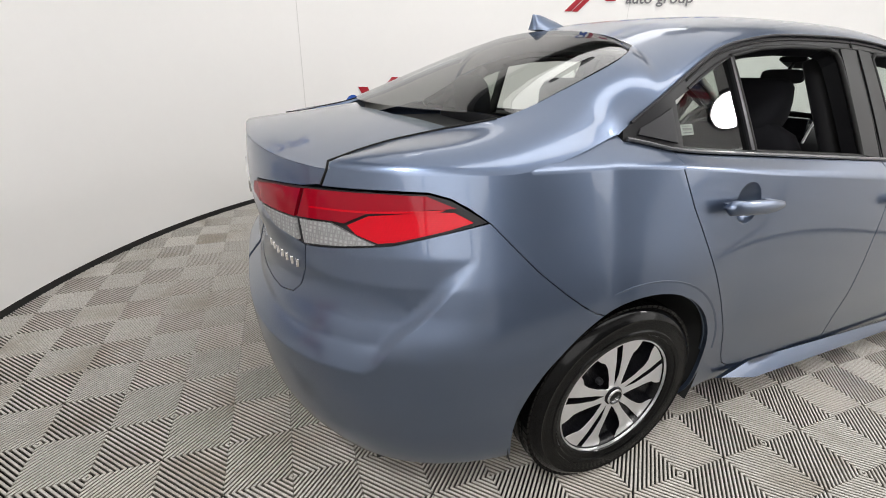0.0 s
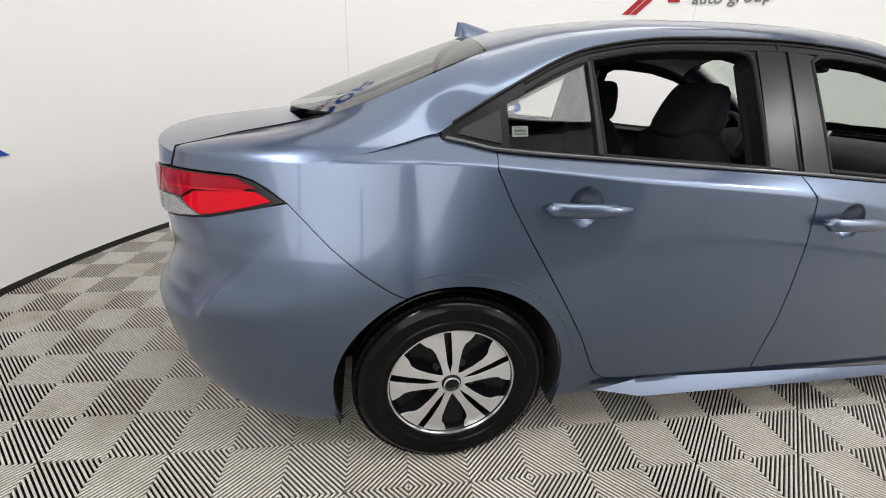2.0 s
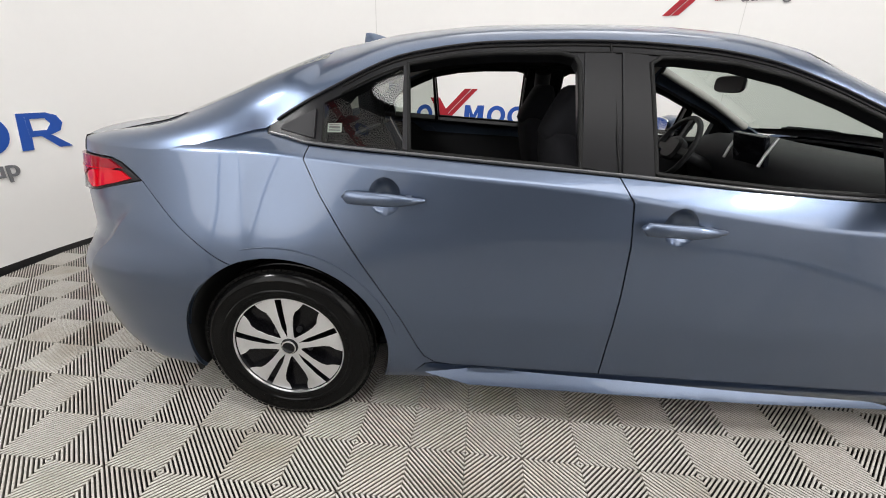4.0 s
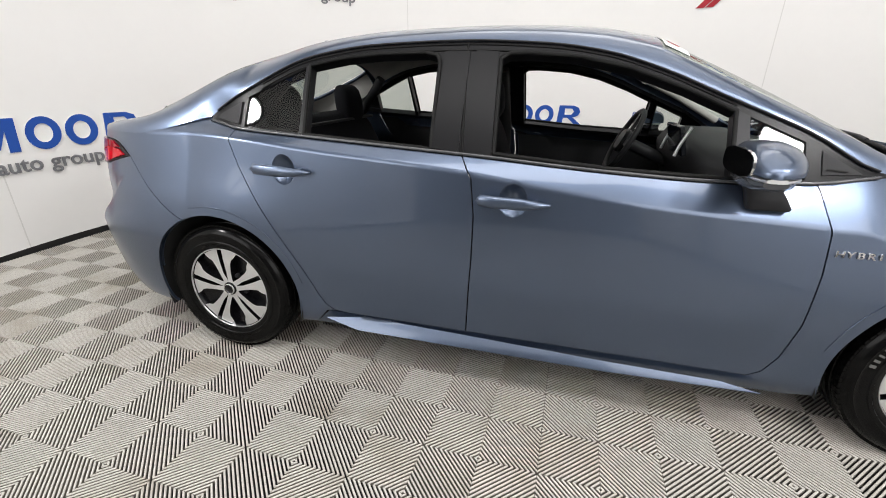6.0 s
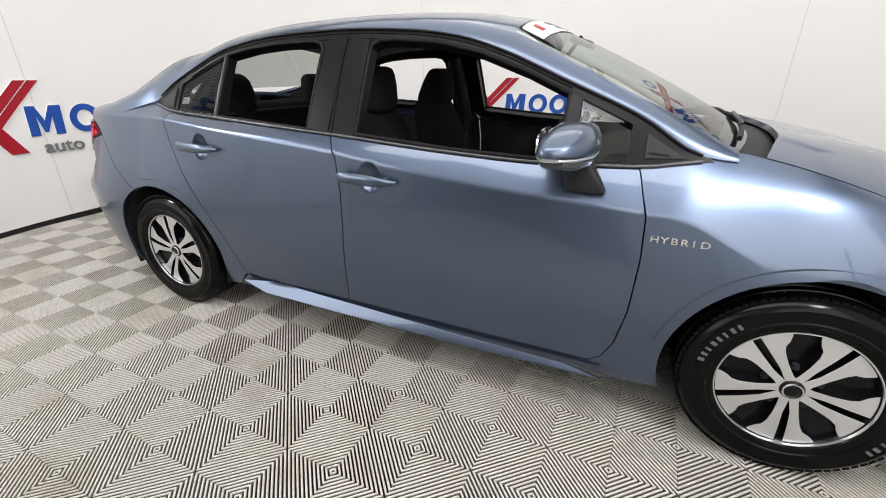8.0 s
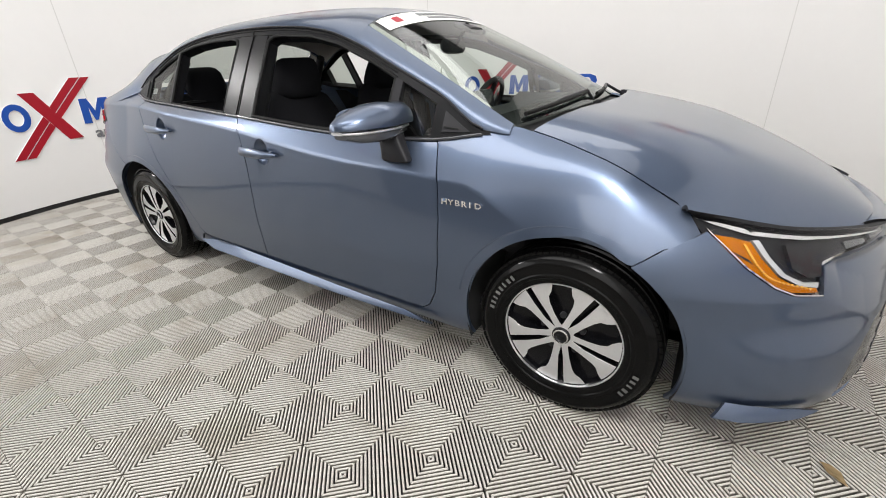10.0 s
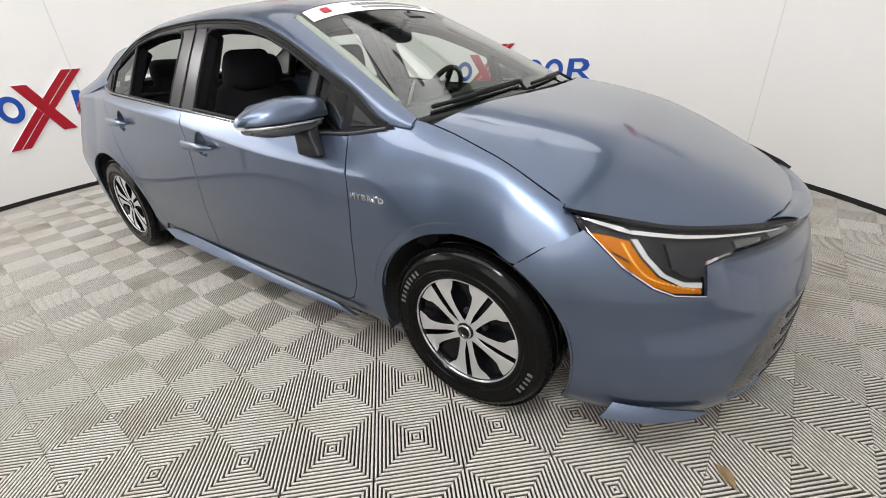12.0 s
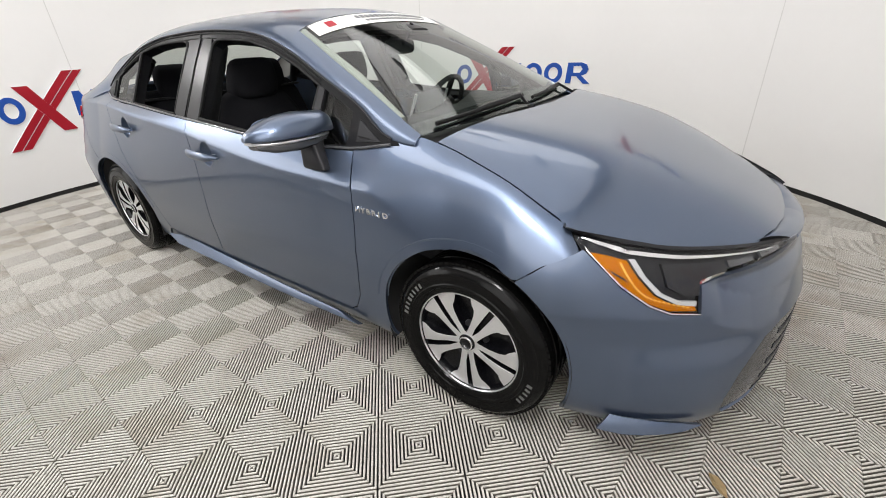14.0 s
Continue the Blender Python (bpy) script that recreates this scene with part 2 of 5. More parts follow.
def shell(q, z):
    """The body's outer skin below the shoulder, right side: q runs along the car and on round its corners."""
    q, z = np.asarray(q, float), np.asarray(z, float)
    x, y = q.copy(), side_y(np.clip(q, XCR, XCF), z)
    for front in (True, False):
        a = np.clip((q - XCF) / LEN if front else (XCR - q) / LEN, 0, 1)
        n, xe, xc = (NF(z), XF(z), XCF) if front else (NR(z), XR(z), XCR)
        on = a > 0
        k = np.sin(a * np.pi / 2) ** (2 / n)
        full = n if front else n + 0.45 * np.clip((z - 0.55) / 0.2, 0, 1)
        c = np.maximum(1 - k ** full, 0) ** (1 / full)
        x = np.where(on, xc + (xe - xc) * k, x)
        y = np.where(on, y * c, y)
    # hollow in the rear bumper behind its crease, and beside the front lamps
    edge_q = np.interp(z, [0.50, 0.561, 0.65, 0.744, 0.83], [-1.86, -1.837, -1.80, -1.746, -1.68])
    g = np.clip((edge_q - q) / 0.04, 0, 1)
    f = np.clip((z - 0.555) / 0.06, 0, 1) * np.clip((0.82 - z) / 0.16, 0, 1)
    d = 0.040 * g * (2 - g) * f
    low = np.interp(q, [1.90, 2.06, 2.2, 2.45], [0.552, 0.468, 0.45, 0.45])
    g2 = np.clip((q - 1.925) / 0.05, 0, 1) * np.clip((z - low) / 0.10, 0, 1) * np.clip((0.662 - z) / 0.03, 0, 1)
    d = d + 0.026 * g2
    return np.stack([x - np.sign(q) * d * np.clip((np.abs(q) - 1.45), 0, 1), -y + d * np.clip(2.45 - np.abs(q), 0, 1), z], -1)


def house(x, z):
    """The side of the cabin above the belt line."""
    x, z = np.asarray(x, float), np.asarray(z, float)
    d = z - ZB(x)
    return np.stack([x, -(YB(x) - 0.50 * d - 0.12 * d * np.abs(d)), z], -1)


ZT = curve((-1.40, 1.066), (-1.22, 1.172), (-0.936, 1.300), (-0.655, 1.340), (-0.3, 1.350), (-0.02, 1.338), (0.18, 1.310), (0.37, 1.252), (0.56, 1.172), (0.82, 1.062), (1.0, 0.962), (1.1, 0.95))


def line3(*pts):
    fy, fz = curve(*((p[0], p[1]) for p in pts)), curve(*((p[0], p[2]) for p in pts))
    return lambda x: np.stack([np.asarray(x, float), fy(x), fz(x)], -1)


ROOF_Z = curve((-1.35, 1.336), (-1.2, 1.360), (-1.0, 1.400), (-0.6, 1.437), (-0.15, 1.446), (0.15, 1.434), (0.372, 1.400), (0.5, 1.37))
WS_EDGE = line3((0.33, -0.552, 1.338), (0.372, -0.558, 1.321), (0.6, -0.605, 1.218), (0.85, -0.655, 1.100), (1.094, -0.699, 0.978), (1.2, -0.715, 0.93))
RG_EDGE = line3((-2.2, -0.575, 0.995), (-2.105, -0.571, 1.008), (-1.95, -0.552, 1.042), (-1.85, -0.562, 1.062), (-1.76, -0.605, 1.084), (-1.69, -0.640, 1.104), (-1.64, -0.643, 1.121), (-1.54, -0.637, 1.163), (-1.45, -0.631, 1.204), (-1.36, -0.620, 1.247), (-1.285, -0.588, 1.284), (-1.232, -0.545, 1.308), (-1.1, -0.53, 1.35))


SHOULDER = curve((-2.05, 0.018), (-1.97, 0.022), (-1.9, 0.027), (-1.7, 0.033), (-1.55, 0.041), (-1.46, 0.048), (-1.40, 0.050))


def outer_edge(x):
    """The lower edge of roof and pillars: door frames, then the shoulder of the rear wing."""
    x = np.asarray(x, float)
    a = house(x, ZT(x))
    b = shell(np.maximum(x, -2.3), ZB(np.maximum(x, -1.9)) - SHOULDER(x) - 0.002)
    k = np.clip((x + 1.64) / 0.25, 0, 1)[..., None]
    k = k * k * (3 - 2 * k)
    return b * (1 - k) + a * k


def bow(a, c, b, v):
    return a * (1 - v) ** 2 + 2 * c * v * (1 - v) + b * v * v


ROOF_K = curve((-1.24, 0.90), (-0.8, 0.94), (-0.2, 0.94), (0.38, 0.93))


def roof_arc(x, v):
    """The roof's section at x, from the door frame to the middle."""
    a = outer_edge(x)
    b = np.stack([x, 0 * x, ROOF_Z(x)], -1)
    c = np.stack([x, a[..., 1] * ROOF_K(x), b[..., 2] - 0.004], -1)
    return bow(a, c, b, np.asarray(v, float)[..., None])


_vv = np.linspace(0, 1, 400)
_front = roof_arc(np.full(400, 0.372), _vv)
_rear = roof_arc(np.full(400, -1.232), _vv)
V_FRONT = float(np.interp(0.558, -_front[::-1, 1], _vv[::-1]))
V_REAR = float(np.interp(0.545, -_rear[::-1, 1], _vv[::-1]))


def _unit(p):
    return p / np.maximum(np.linalg.norm(p, axis=-1, keepdims=True), 1e-9)


_rise = _unit((_rear[4] - _rear[0]) * [0, 1, 1])
_tuck = _unit((np.array(roof_arc(np.array(-1.232), np.array(V_REAR + 0.01))) - roof_arc(np.array(-1.232), np.array(V_REAR - 0.01))) * [0, 1, 1])
_rise_f = _unit((_front[4] - _front[0]) * [0, 1, 1])
_tuck_f = _unit((np.array(roof_arc(np.array(0.372), np.array(V_FRONT + 0.01))) - roof_arc(np.array(0.372), np.array(V_FRONT - 0.01))) * [0, 1, 1])


def _pillar(x, v, b):
    """A pillar's skin: it leaves the side as the skin below it runs and turns smoothly into the pane's edge."""
    a = outer_edge(x)
    g = np.clip((x + 2.0) / 0.52, 0, 1)
    lean = 0.20 + 0.38 * g * g * (3 - 2 * g)
    up = _unit(np.stack([0 * x, lean, 1 + 0 * x], -1))
    k = np.clip((x + 1.48) / 0.25, 0, 1)[..., None]
    k = k * k * (3 - 2 * k)
    flat = 0.14 + 0.66 * np.clip((x + 1.95) / 0.5, 0, 1)
    away = _unit(np.stack([0 * x, 1 + 0 * x, flat], -1))
    front = (x > 0)[..., None]
    d0 = np.where(front, _rise_f, _unit(up * (1 - k) + _rise * k))
    d1 = np.where(front, _tuck_f, _unit(away * (1 - k) + _tuck * k))
    far = np.linalg.norm((b - a)[..., 1:], axis=-1)[..., None]
    v = np.asarray(v, float)[..., None]
    c0, c1 = a + d0 * far * 0.38, b - d1 * far * 0.38
    return a * (1 - v) ** 3 + 3 * c0 * v * (1 - v) ** 2 + 3 * c1 * v * v * (1 - v) + b * v ** 3


def _join(x, v, x0, ve, sgn, edge):
    one = np.ones_like(x)
    w = np.clip(1 - (x - x0) * sgn / 0.45, 0, 1.02)[..., None] ** 2
    return _pillar(x, v, edge(x)) + w * (roof_arc(x0 * one, v * ve) - _pillar(x0 * one, v, edge(x0 * one)))


def front_pillar_skin(x, v):
    x, v = np.asarray(x, float), np.asarray(v, float)
    return _join(x, v, 0.372, V_FRONT, 1, WS_EDGE)


def rear_pillar_skin(x, v):
    x, v = np.asarray(x, float), np.asarray(v, float)
    return _join(x, v, -1.232, V_REAR, -1, lambda q: RG_EDGE(-1.232 + (q + 1.232) * 1.067))


HOOD_MID = curve((1.0, 1.05), (1.18, 1.02), (1.28, 1.005), (1.6, 0.942), (1.8, 0.877), (1.9, 0.835), (2.0, 0.788), (2.1, 0.731), (2.165, 0.685), (2.25, 0.61))
HOOD_SIDE = curve((1.0, 0.69), (1.18, 0.706), (1.40, 0.742), (1.631, 0.757), (1.706, 0.736), (1.782, 0.696), (1.849, 0.656), (1.910, 0.607), (1.980, 0.541), (2.040, 0.476), (2.094, 0.420), (2.2, 0.40))
HOOD_FALL = curve((1.0, 0.052), (1.18, 0.062), (1.40, 0.087), (1.631, 0.151), (1.706, 0.165), (1.782, 0.180), (1.849, 0.180), (1.910, 0.172), (1.980, 0.150), (2.040, 0.110), (2.094, 0.075), (2.2, 0.06))


def hood(x, y):
    """The bonnet: nearly flat in the middle, with a soft ridge on each side, rounded down to its seams."""
    x, across = np.asarray(x, float), np.asarray(y, float)
    y = np.abs(across)
    u = np.minimum(y / HOOD_SIDE(x), 1.12)
    mid = 0.50 - 0.20 * np.clip((x - 1.25) / 0.85, 0, 1)
    fade = np.clip((2.12 - x) / 0.5, 0, 1)
    ridge = 0.006 * fade * np.exp(-((y - mid) / 0.11) ** 2)
    return np.stack([x, across, HOOD_MID(x) - HOOD_FALL(x) * u ** 4.2 + ridge * (1 - np.minimum(u, 1) ** 4)], -1)


HOOD_SEAM = line3((1.05, -0.695, 0.985), (1.18, -0.706, 0.952), (1.40, -0.742, 0.898), (1.631, -0.754, 0.778), (1.75, -0.75, 0.74))
WING_SLOPE = curve((0.84, 1.3), (0.98, 0.75), (1.1, 0.48), (1.4, 0.50), (1.63, 0.80))


def wing_foot(x):
    """The height at which the wing's side begins to turn in."""
    x = np.asarray(x, float)
    up, down = np.clip((x - 0.95) / 0.3, 0, 1), np.clip((1.66 - x) / 0.2, 0, 1)
    return np.minimum(ZC(x), 0.80) - 0.09 * up * up * (3 - 2 * up) * down * down * (3 - 2 * down)


def wing_top(x, v):
    """Top of the front wing, one smooth round from the side up to the window frame and the seam of the bonnet."""
    x = np.asarray(x, float)
    zl = wing_foot(x)
    a = shell(x, zl)
    k = np.clip((x - 0.96) / 0.17, 0, 1)
    k = (k * k * (3 - 2 * k))[..., None]
    b = house(np.minimum(x, 1.13), ZB(np.minimum(x, 1.13)) + 0.003) * (1 - k) + hood(x, HOOD_SEAM(x)[..., 1]) * k
    b[..., 0] = x
    lean = np.clip((side_y(np.minimum(x, XCF), zl - 0.02) - side_y(np.minimum(x, XCF), zl)) / 0.02, 0.05, 0.3)
    s = WING_SLOPE(x)
    ya, yb = -a[..., 1], -b[..., 1]
    rise = np.clip((b[..., 2] - zl - s * (ya - yb)) / np.maximum(1 - s * lean, 0.3), 0.15 * (b[..., 2] - zl), 0.9 * (b[..., 2] - zl))
    c1 = np.stack([x, a[..., 1] + lean * rise, zl + rise], -1)
    w = np.clip((x - 0.86) / 0.56, 0, 1)[..., None]
    w = w * w * (3 - 2 * w)
    c = ((a + b) / 2 + np.stack([0 * x, -0.004 + 0 * x, 0 * x], -1)) * (1 - w) + c1 * w
    return bow(a, c, b, np.asarray(v, float)[..., None])


def lamp_skin(q, z):
    """The skin of the headlight, drawn in at its upper corner to the end of the bonnet's seam."""
    q, z = np.asarray(q, float), np.asarray(z, float)
    w = np.clip((z - 0.69) / 0.098, 0, 1) ** 1.3 * np.clip((1.80 - q) / 0.17, 0, 1)
    move = np.array([1.634, -0.757, 0.781]) - shell(np.array(1.63), np.array(0.788))
    return shell(q, z) + w[..., None] * move


def wing_skin(q, z):
    """The front wing in one piece: its side, and above the crease its top."""
    q, z = np.asarray(q, float), np.asarray(z, float)
    zl = wing_foot(q)
    v = np.clip((z - zl) / 0.2, 0, 1)
    return np.where((z > zl)[..., None], wing_top(q, v), shell(q, np.minimum(z, zl)))


def trunk(x, y):
    """The flat of the boot lid."""
    e = curve((-2.4, 0.995), (-2.28, 1.022), (-2.2, 1.034), (-2.0, 1.062), (-1.8, 1.094), (-1.6, 1.12))(x)
    return np.stack([x, y, e - 0.05 * (np.abs(y) / 0.6) ** 2.2], -1)


def screen(s, t):
    """The windscreen: s from roof to bonnet, t across."""
    s, t = np.asarray(s, float), np.asarray(t, float)
    xe = 0.372 + (1.094 - 0.372) * s
    e = WS_EDGE(xe)
    xm, zm = 0.44 + 0.76 * s, 1.392 - 0.395 * s + 0.05 * s * (1 - s)
    p = np.stack([xm + (xe - xm) * t * t, -e[..., 1] * t, zm + (e[..., 2] - zm) * t * t], -1)
    y = np.clip(np.abs(t), 0, 1) * 0.558
    top = np.stack([0.372 + 0 * t, y * np.sign(t), np.interp(y, -_front[::-1, 1], _front[::-1, 2])], -1)
    at0 = np.stack([0.44 - 0.068 * t * t, 0.558 * t, 1.392 + (1.321 - 1.392) * t * t], -1)
    return p + ((1 - s) ** 3)[..., None] * (top - at0)


def rear_pane(s, t):
    s, t = np.asarray(s, float), np.asarray(t, float)
    xe = -1.232 - 0.45 * s
    e = RG_EDGE(xe)
    xm, zm = -1.29 - 0.60 * s, 1.340 - 0.242 * s + 0.012 * s * (1 - s)
    p = np.stack([xm + (xe - xm) * t * t, -e[..., 1] * t, zm + (e[..., 2] - zm) * t * t], -1)
    y = np.clip(np.abs(t), 0, 1) * 0.545
    top = np.stack([-1.232 + 0 * t, y * np.sign(t), np.interp(y, -_rear[::-1, 1], _rear[::-1, 2])], -1)
    at0 = np.stack([-1.29 + 0.058 * t * t, 0.545 * t, 1.340 + (1.308 - 1.340) * t * t], -1)
    return p + ((1 - s) ** 3)[..., None] * (top - at0)


# ---- mesh helpers ----
from mathutils.geometry import delaunay_2d_cdt


def thing(name, label, category, m=None, group="", kind=""):
    ob = new(name)
    ob.empty_display_size = 0.1
    if m is not None:
        ob.matrix_world = m
    return tagged(ob, label, category, group, kind)


def link(name, me, material, parent=None, label=""):
    if material and not me.materials:
        me.materials.append(material)
    ob = new(name, me)
    if parent is not None:
        ob.parent = parent
    return tagged(ob, label)


def part(name, bm, material, parent=None, label="", smooth=True, bevel=0.0, seg=2, angle=40):
    me = bpy.data.meshes.new(name)
    bmesh.ops.recalc_face_normals(bm, faces=bm.faces)
    bm.to_mesh(me)
    bm.free()
    if smooth:
        me.shade_smooth()
        me.set_sharp_from_angle(angle=radians(angle))
    ob = link(name, me, material, parent, label)
    if bevel:
        b = ob.modifiers.new("edge", "BEVEL")
        b.width, b.segments, b.limit_method, b.angle_limit = bevel, seg, "ANGLE", radians(35)
        b.harden_normals = True
    return ob


def box(bm, x0, x1, y0, y1, z0, z1):
    v = [bm.verts.new((x, y, z)) for x in (x0, x1) for y in (y0, y1) for z in (z0, z1)]
    for f in ((0, 1, 3, 2), (4, 6, 7, 5), (0, 4, 5, 1), (2, 3, 7, 6), (0, 2, 6, 4), (1, 5, 7, 3)):
        bm.faces.new([v[i] for i in f])
    return v


def ring(bm, profile, n=64, axis="y", centre=(0, 0, 0), closed=False):
    """A body of revolution. profile: (radius, along) pairs."""
    rows = []
    for k in range(n):
        a = 2 * math.pi * k / n
        row = []
        for r, h in profile:
            p = (r * math.cos(a), h, r * math.sin(a)) if axis == "y" else ((r * math.cos(a), r * math.sin(a), h) if axis == "z" else (h, r * math.cos(a), r * math.sin(a)))
            row.append(bm.verts.new((p[0] + centre[0], p[1] + centre[1], p[2] + centre[2])))
        rows.append(row)
    m = len(profile)
    for k in range(n):
        for j in range(m if closed else m - 1):
            a, b = rows[k], rows[(k + 1) % n]
            bm.faces.new((a[j], a[(j + 1) % m], b[(j + 1) % m], b[j]))
    return rows


def prism(bm, pts, h0, h1, axis="y"):
    """A flat outline made thick."""
    def at(p, h):
        return (p[0], h, p[1]) if axis == "y" else ((p[0], p[1], h) if axis == "z" else (h, p[0], p[1]))
    a, b = [bm.verts.new(at(p, h0)) for p in pts], [bm.verts.new(at(p, h1)) for p in pts]
    n = len(pts)
    bm.faces.new(a), bm.faces.new(b[::-1])
    for i in range(n):
        bm.faces.new((a[i], b[i], b[(i + 1) % n], a[(i + 1) % n]))


def resample(poly, step):
    out = []
    for i, p in enumerate(poly):
        q = poly[(i + 1) % len(poly)]
        n = max(1, int(math.hypot(q[0] - p[0], q[1] - p[1]) / step))
        out += [(p[0] + (q[0] - p[0]) * k / n, p[1] + (q[1] - p[1]) * k / n) for k in range(n)]
    return out


def inside(px, py, poly):
    c = np.zeros(np.shape(px), bool)
    for (x0, y0), (x1, y1) in zip(poly, poly[1:] + poly[:1]):
        hit = ((y0 > py) != (y1 > py))
        c ^= hit & (px < (x1 - x0) * (py - y0) / ((y1 - y0) if y1 != y0 else 1e-12) + x0)
    return c


def shrink(poly, d):
    n = len(poly)
    area = sum(poly[i][0] * poly[(i + 1) % n][1] - poly[(i + 1) % n][0] * poly[i][1] for i in range(n))
    s = 1 if area > 0 else -1
    out = []
    for i in range(n):
        a, b, c = Vector(poly[i - 1]), Vector(poly[i]), Vector(poly[(i + 1) % n])
        u, v = (b - a).normalized(), (c - b).normalized()
        nu, nv = Vector((-u.y, u.x)) * s, Vector((-v.y, v.x)) * s
        k = nu + nv
        k = k / max(0.6, k.dot(nu)) if k.length > 1e-6 else nu
        out.append((b.x + k.x * d, b.y + k.y * d))
    return out


def panel(name, poly, surf, material, parent, step=0.035, gap=0.0025, holes=(), lift=0.0, thick=0.012, mirror=False, label="", edge=None, sx=1.0, crease=None):
    """A sheet cut out of a surface surf(a, b) by an outline in (a, b), with folded edges."""
    edge = edge or step * 0.7
    poly = resample(shrink(list(poly), gap) if gap else list(poly), edge)
    holes = [resample(list(h), edge) for h in holes]
    pts, edges = [], []
    for loop in [poly, *holes]:
        o = len(pts)
        pts += loop
        edges += [(o + i, o + (i + 1) % len(loop)) for i in range(len(loop))]
    a0, a1 = min(p[0] for p in poly), max(p[0] for p in poly)
    if crease:
        for off in (-0.011, 0.0, 0.011):
            ca = np.arange(a0 + edge / 3, a1, edge)
            cb = crease(ca) + off
            keep = inside(ca, cb, poly)
            for h in holes:
                keep &= ~inside(ca, cb, h)
            keep &= np.min((ca[:, None] - np.array(pts)[None, :, 0]) ** 2 + (cb[:, None] - np.array(pts)[None, :, 1]) ** 2, 1) > 0.006 ** 2
            o = len(pts)
            run = [k for k in range(len(ca)) if keep[k]]
            pts += [(float(ca[k]), float(cb[k])) for k in run]
            edges += [(o + n, o + n + 1) for n in range(len(run) - 1) if run[n + 1] == run[n] + 1]
    b0, b1 = min(p[1] for p in poly), max(p[1] for p in poly)
    gx, gy = np.meshgrid(np.arange(a0 + step / 2, a1, step * sx), np.arange(b0 + step / 2, b1, step))
    gx, gy = gx.ravel(), gy.ravel()
    ok = inside(gx, gy, poly)
    for h in holes:
        ok &= ~inside(gx, gy, h)
    bd = np.array(pts)
    gx, gy = gx[ok], gy[ok]
    if len(gx):
        far = np.min((gx[:, None] - bd[None, :, 0]) ** 2 + (gy[:, None] - bd[None, :, 1]) ** 2, 1) > (0.45 * step) ** 2
        gx, gy = gx[far], gy[far]
    if crease and len(gx):
        far = np.abs(gy - crease(gx)) > 0.011 + 0.4 * step
        gx, gy = gx[far], gy[far]
    pts = pts + list(zip(gx, gy))
    vs, es, fs, *_ = delaunay_2d_cdt([Vector(p) for p in pts], edges, [], 0, 1e-7)
    va = np.array([(v.x, v.y) for v in vs])
    tri = np.array([f for f in fs if len(f) == 3])
    c = va[tri].mean(1)
    ok = inside(c[:, 0], c[:, 1], poly)
    for h in holes:
        ok &= ~inside(c[:, 0], c[:, 1], h)
    tri = tri[ok]
    e = 1e-3
    P = surf(va[:, 0], va[:, 1])
    N = np.cross(surf(va[:, 0] + e, va[:, 1]) - surf(va[:, 0] - e, va[:, 1]), surf(va[:, 0], va[:, 1] + e) - surf(va[:, 0], va[:, 1] - e))
    N /= np.maximum(np.linalg.norm(N, axis=1, keepdims=True), 1e-9)
    mid = np.array([0.0, 0.0, 0.55])
    flip = np.sign(((P - mid) * N).sum(1).mean())
    N = N * flip
    if flip < 0:
        tri = tri[:, ::-1]
    if mirror:
        P, N, tri = P * [1, -1, 1], N * [1, -1, 1], tri[:, ::-1]
    P = P + N * lift
    count = {}
    for t in tri:
        for i in range(3):
            k = (t[i], t[(i + 1) % 3])
            count[k] = count.get(k, 0) + 1
    rim = [k for k in count if (k[1], k[0]) not in count]
    verts, norms = list(P), list(N)
    faces = [tuple(int(i) for i in t) for t in tri]
    if thick:
        seen = {}
        for i in sorted({i for k in rim for i in k}):
            seen[i] = len(verts)
            verts.append(P[i] - N[i] * thick)
            norms.append(N[i])
        faces += [(int(b), int(a), seen[a], seen[b]) for a, b in rim]
    me = bpy.data.meshes.new(name)
    me.from_pydata([tuple(map(float, v)) for v in verts], [], faces)
    me.update()
    me.shade_smooth()
    nt = len(tri)
    loops = []
    for k, p in enumerate(me.polygons):
        for vi in p.vertices:
            loops.append(tuple(map(float, norms[vi])) if k < nt else tuple(p.normal))
    me.normals_split_custom_set(loops)
    return link(name, me, material, parent, label)


def tube(name, pts, r, material, parent=None, label="", res=6, cyclic=False):
    cu = bpy.data.curves.new(name, "CURVE")
    cu.dimensions, cu.bevel_depth, cu.bevel_resolution = "3D", r, 3
    sp = cu.splines.new("POLY")
    sp.points.add(len(pts) - 1)
    for p, c in zip(sp.points, pts):
        p.co = (*c, 1)
    sp.use_cyclic_u, cu.use_fill_caps = cyclic, True
    ob = new(name, cu)
    me = bpy.data.meshes.new_from_object(ob)
    bpy.data.objects.remove(ob)
    me.shade_smooth()
    return link(name, me, material, parent, label)


def arc(cx, cz, r, a0, a1, n=24, rz=None):
    rz = rz or r
    return [(cx + r * math.cos(radians(a0 + (a1 - a0) * k / n)), cz + rz * math.sin(radians(a0 + (a1 - a0) * k / n))) for k in range(n + 1)]

# ---- the room ----
def wall_ring(name, r0, r1, z0, z1, material, n=160, kind="structure", label="", category=""):
    bm = bmesh.new()
    ring(bm, [(r0, z0), (r0, z1), (r1, z1), (r1, z0)], n, "z", (CX, CY, 0), closed=True)
    return tagged(part(name, bm, material), label, category, kind=kind)


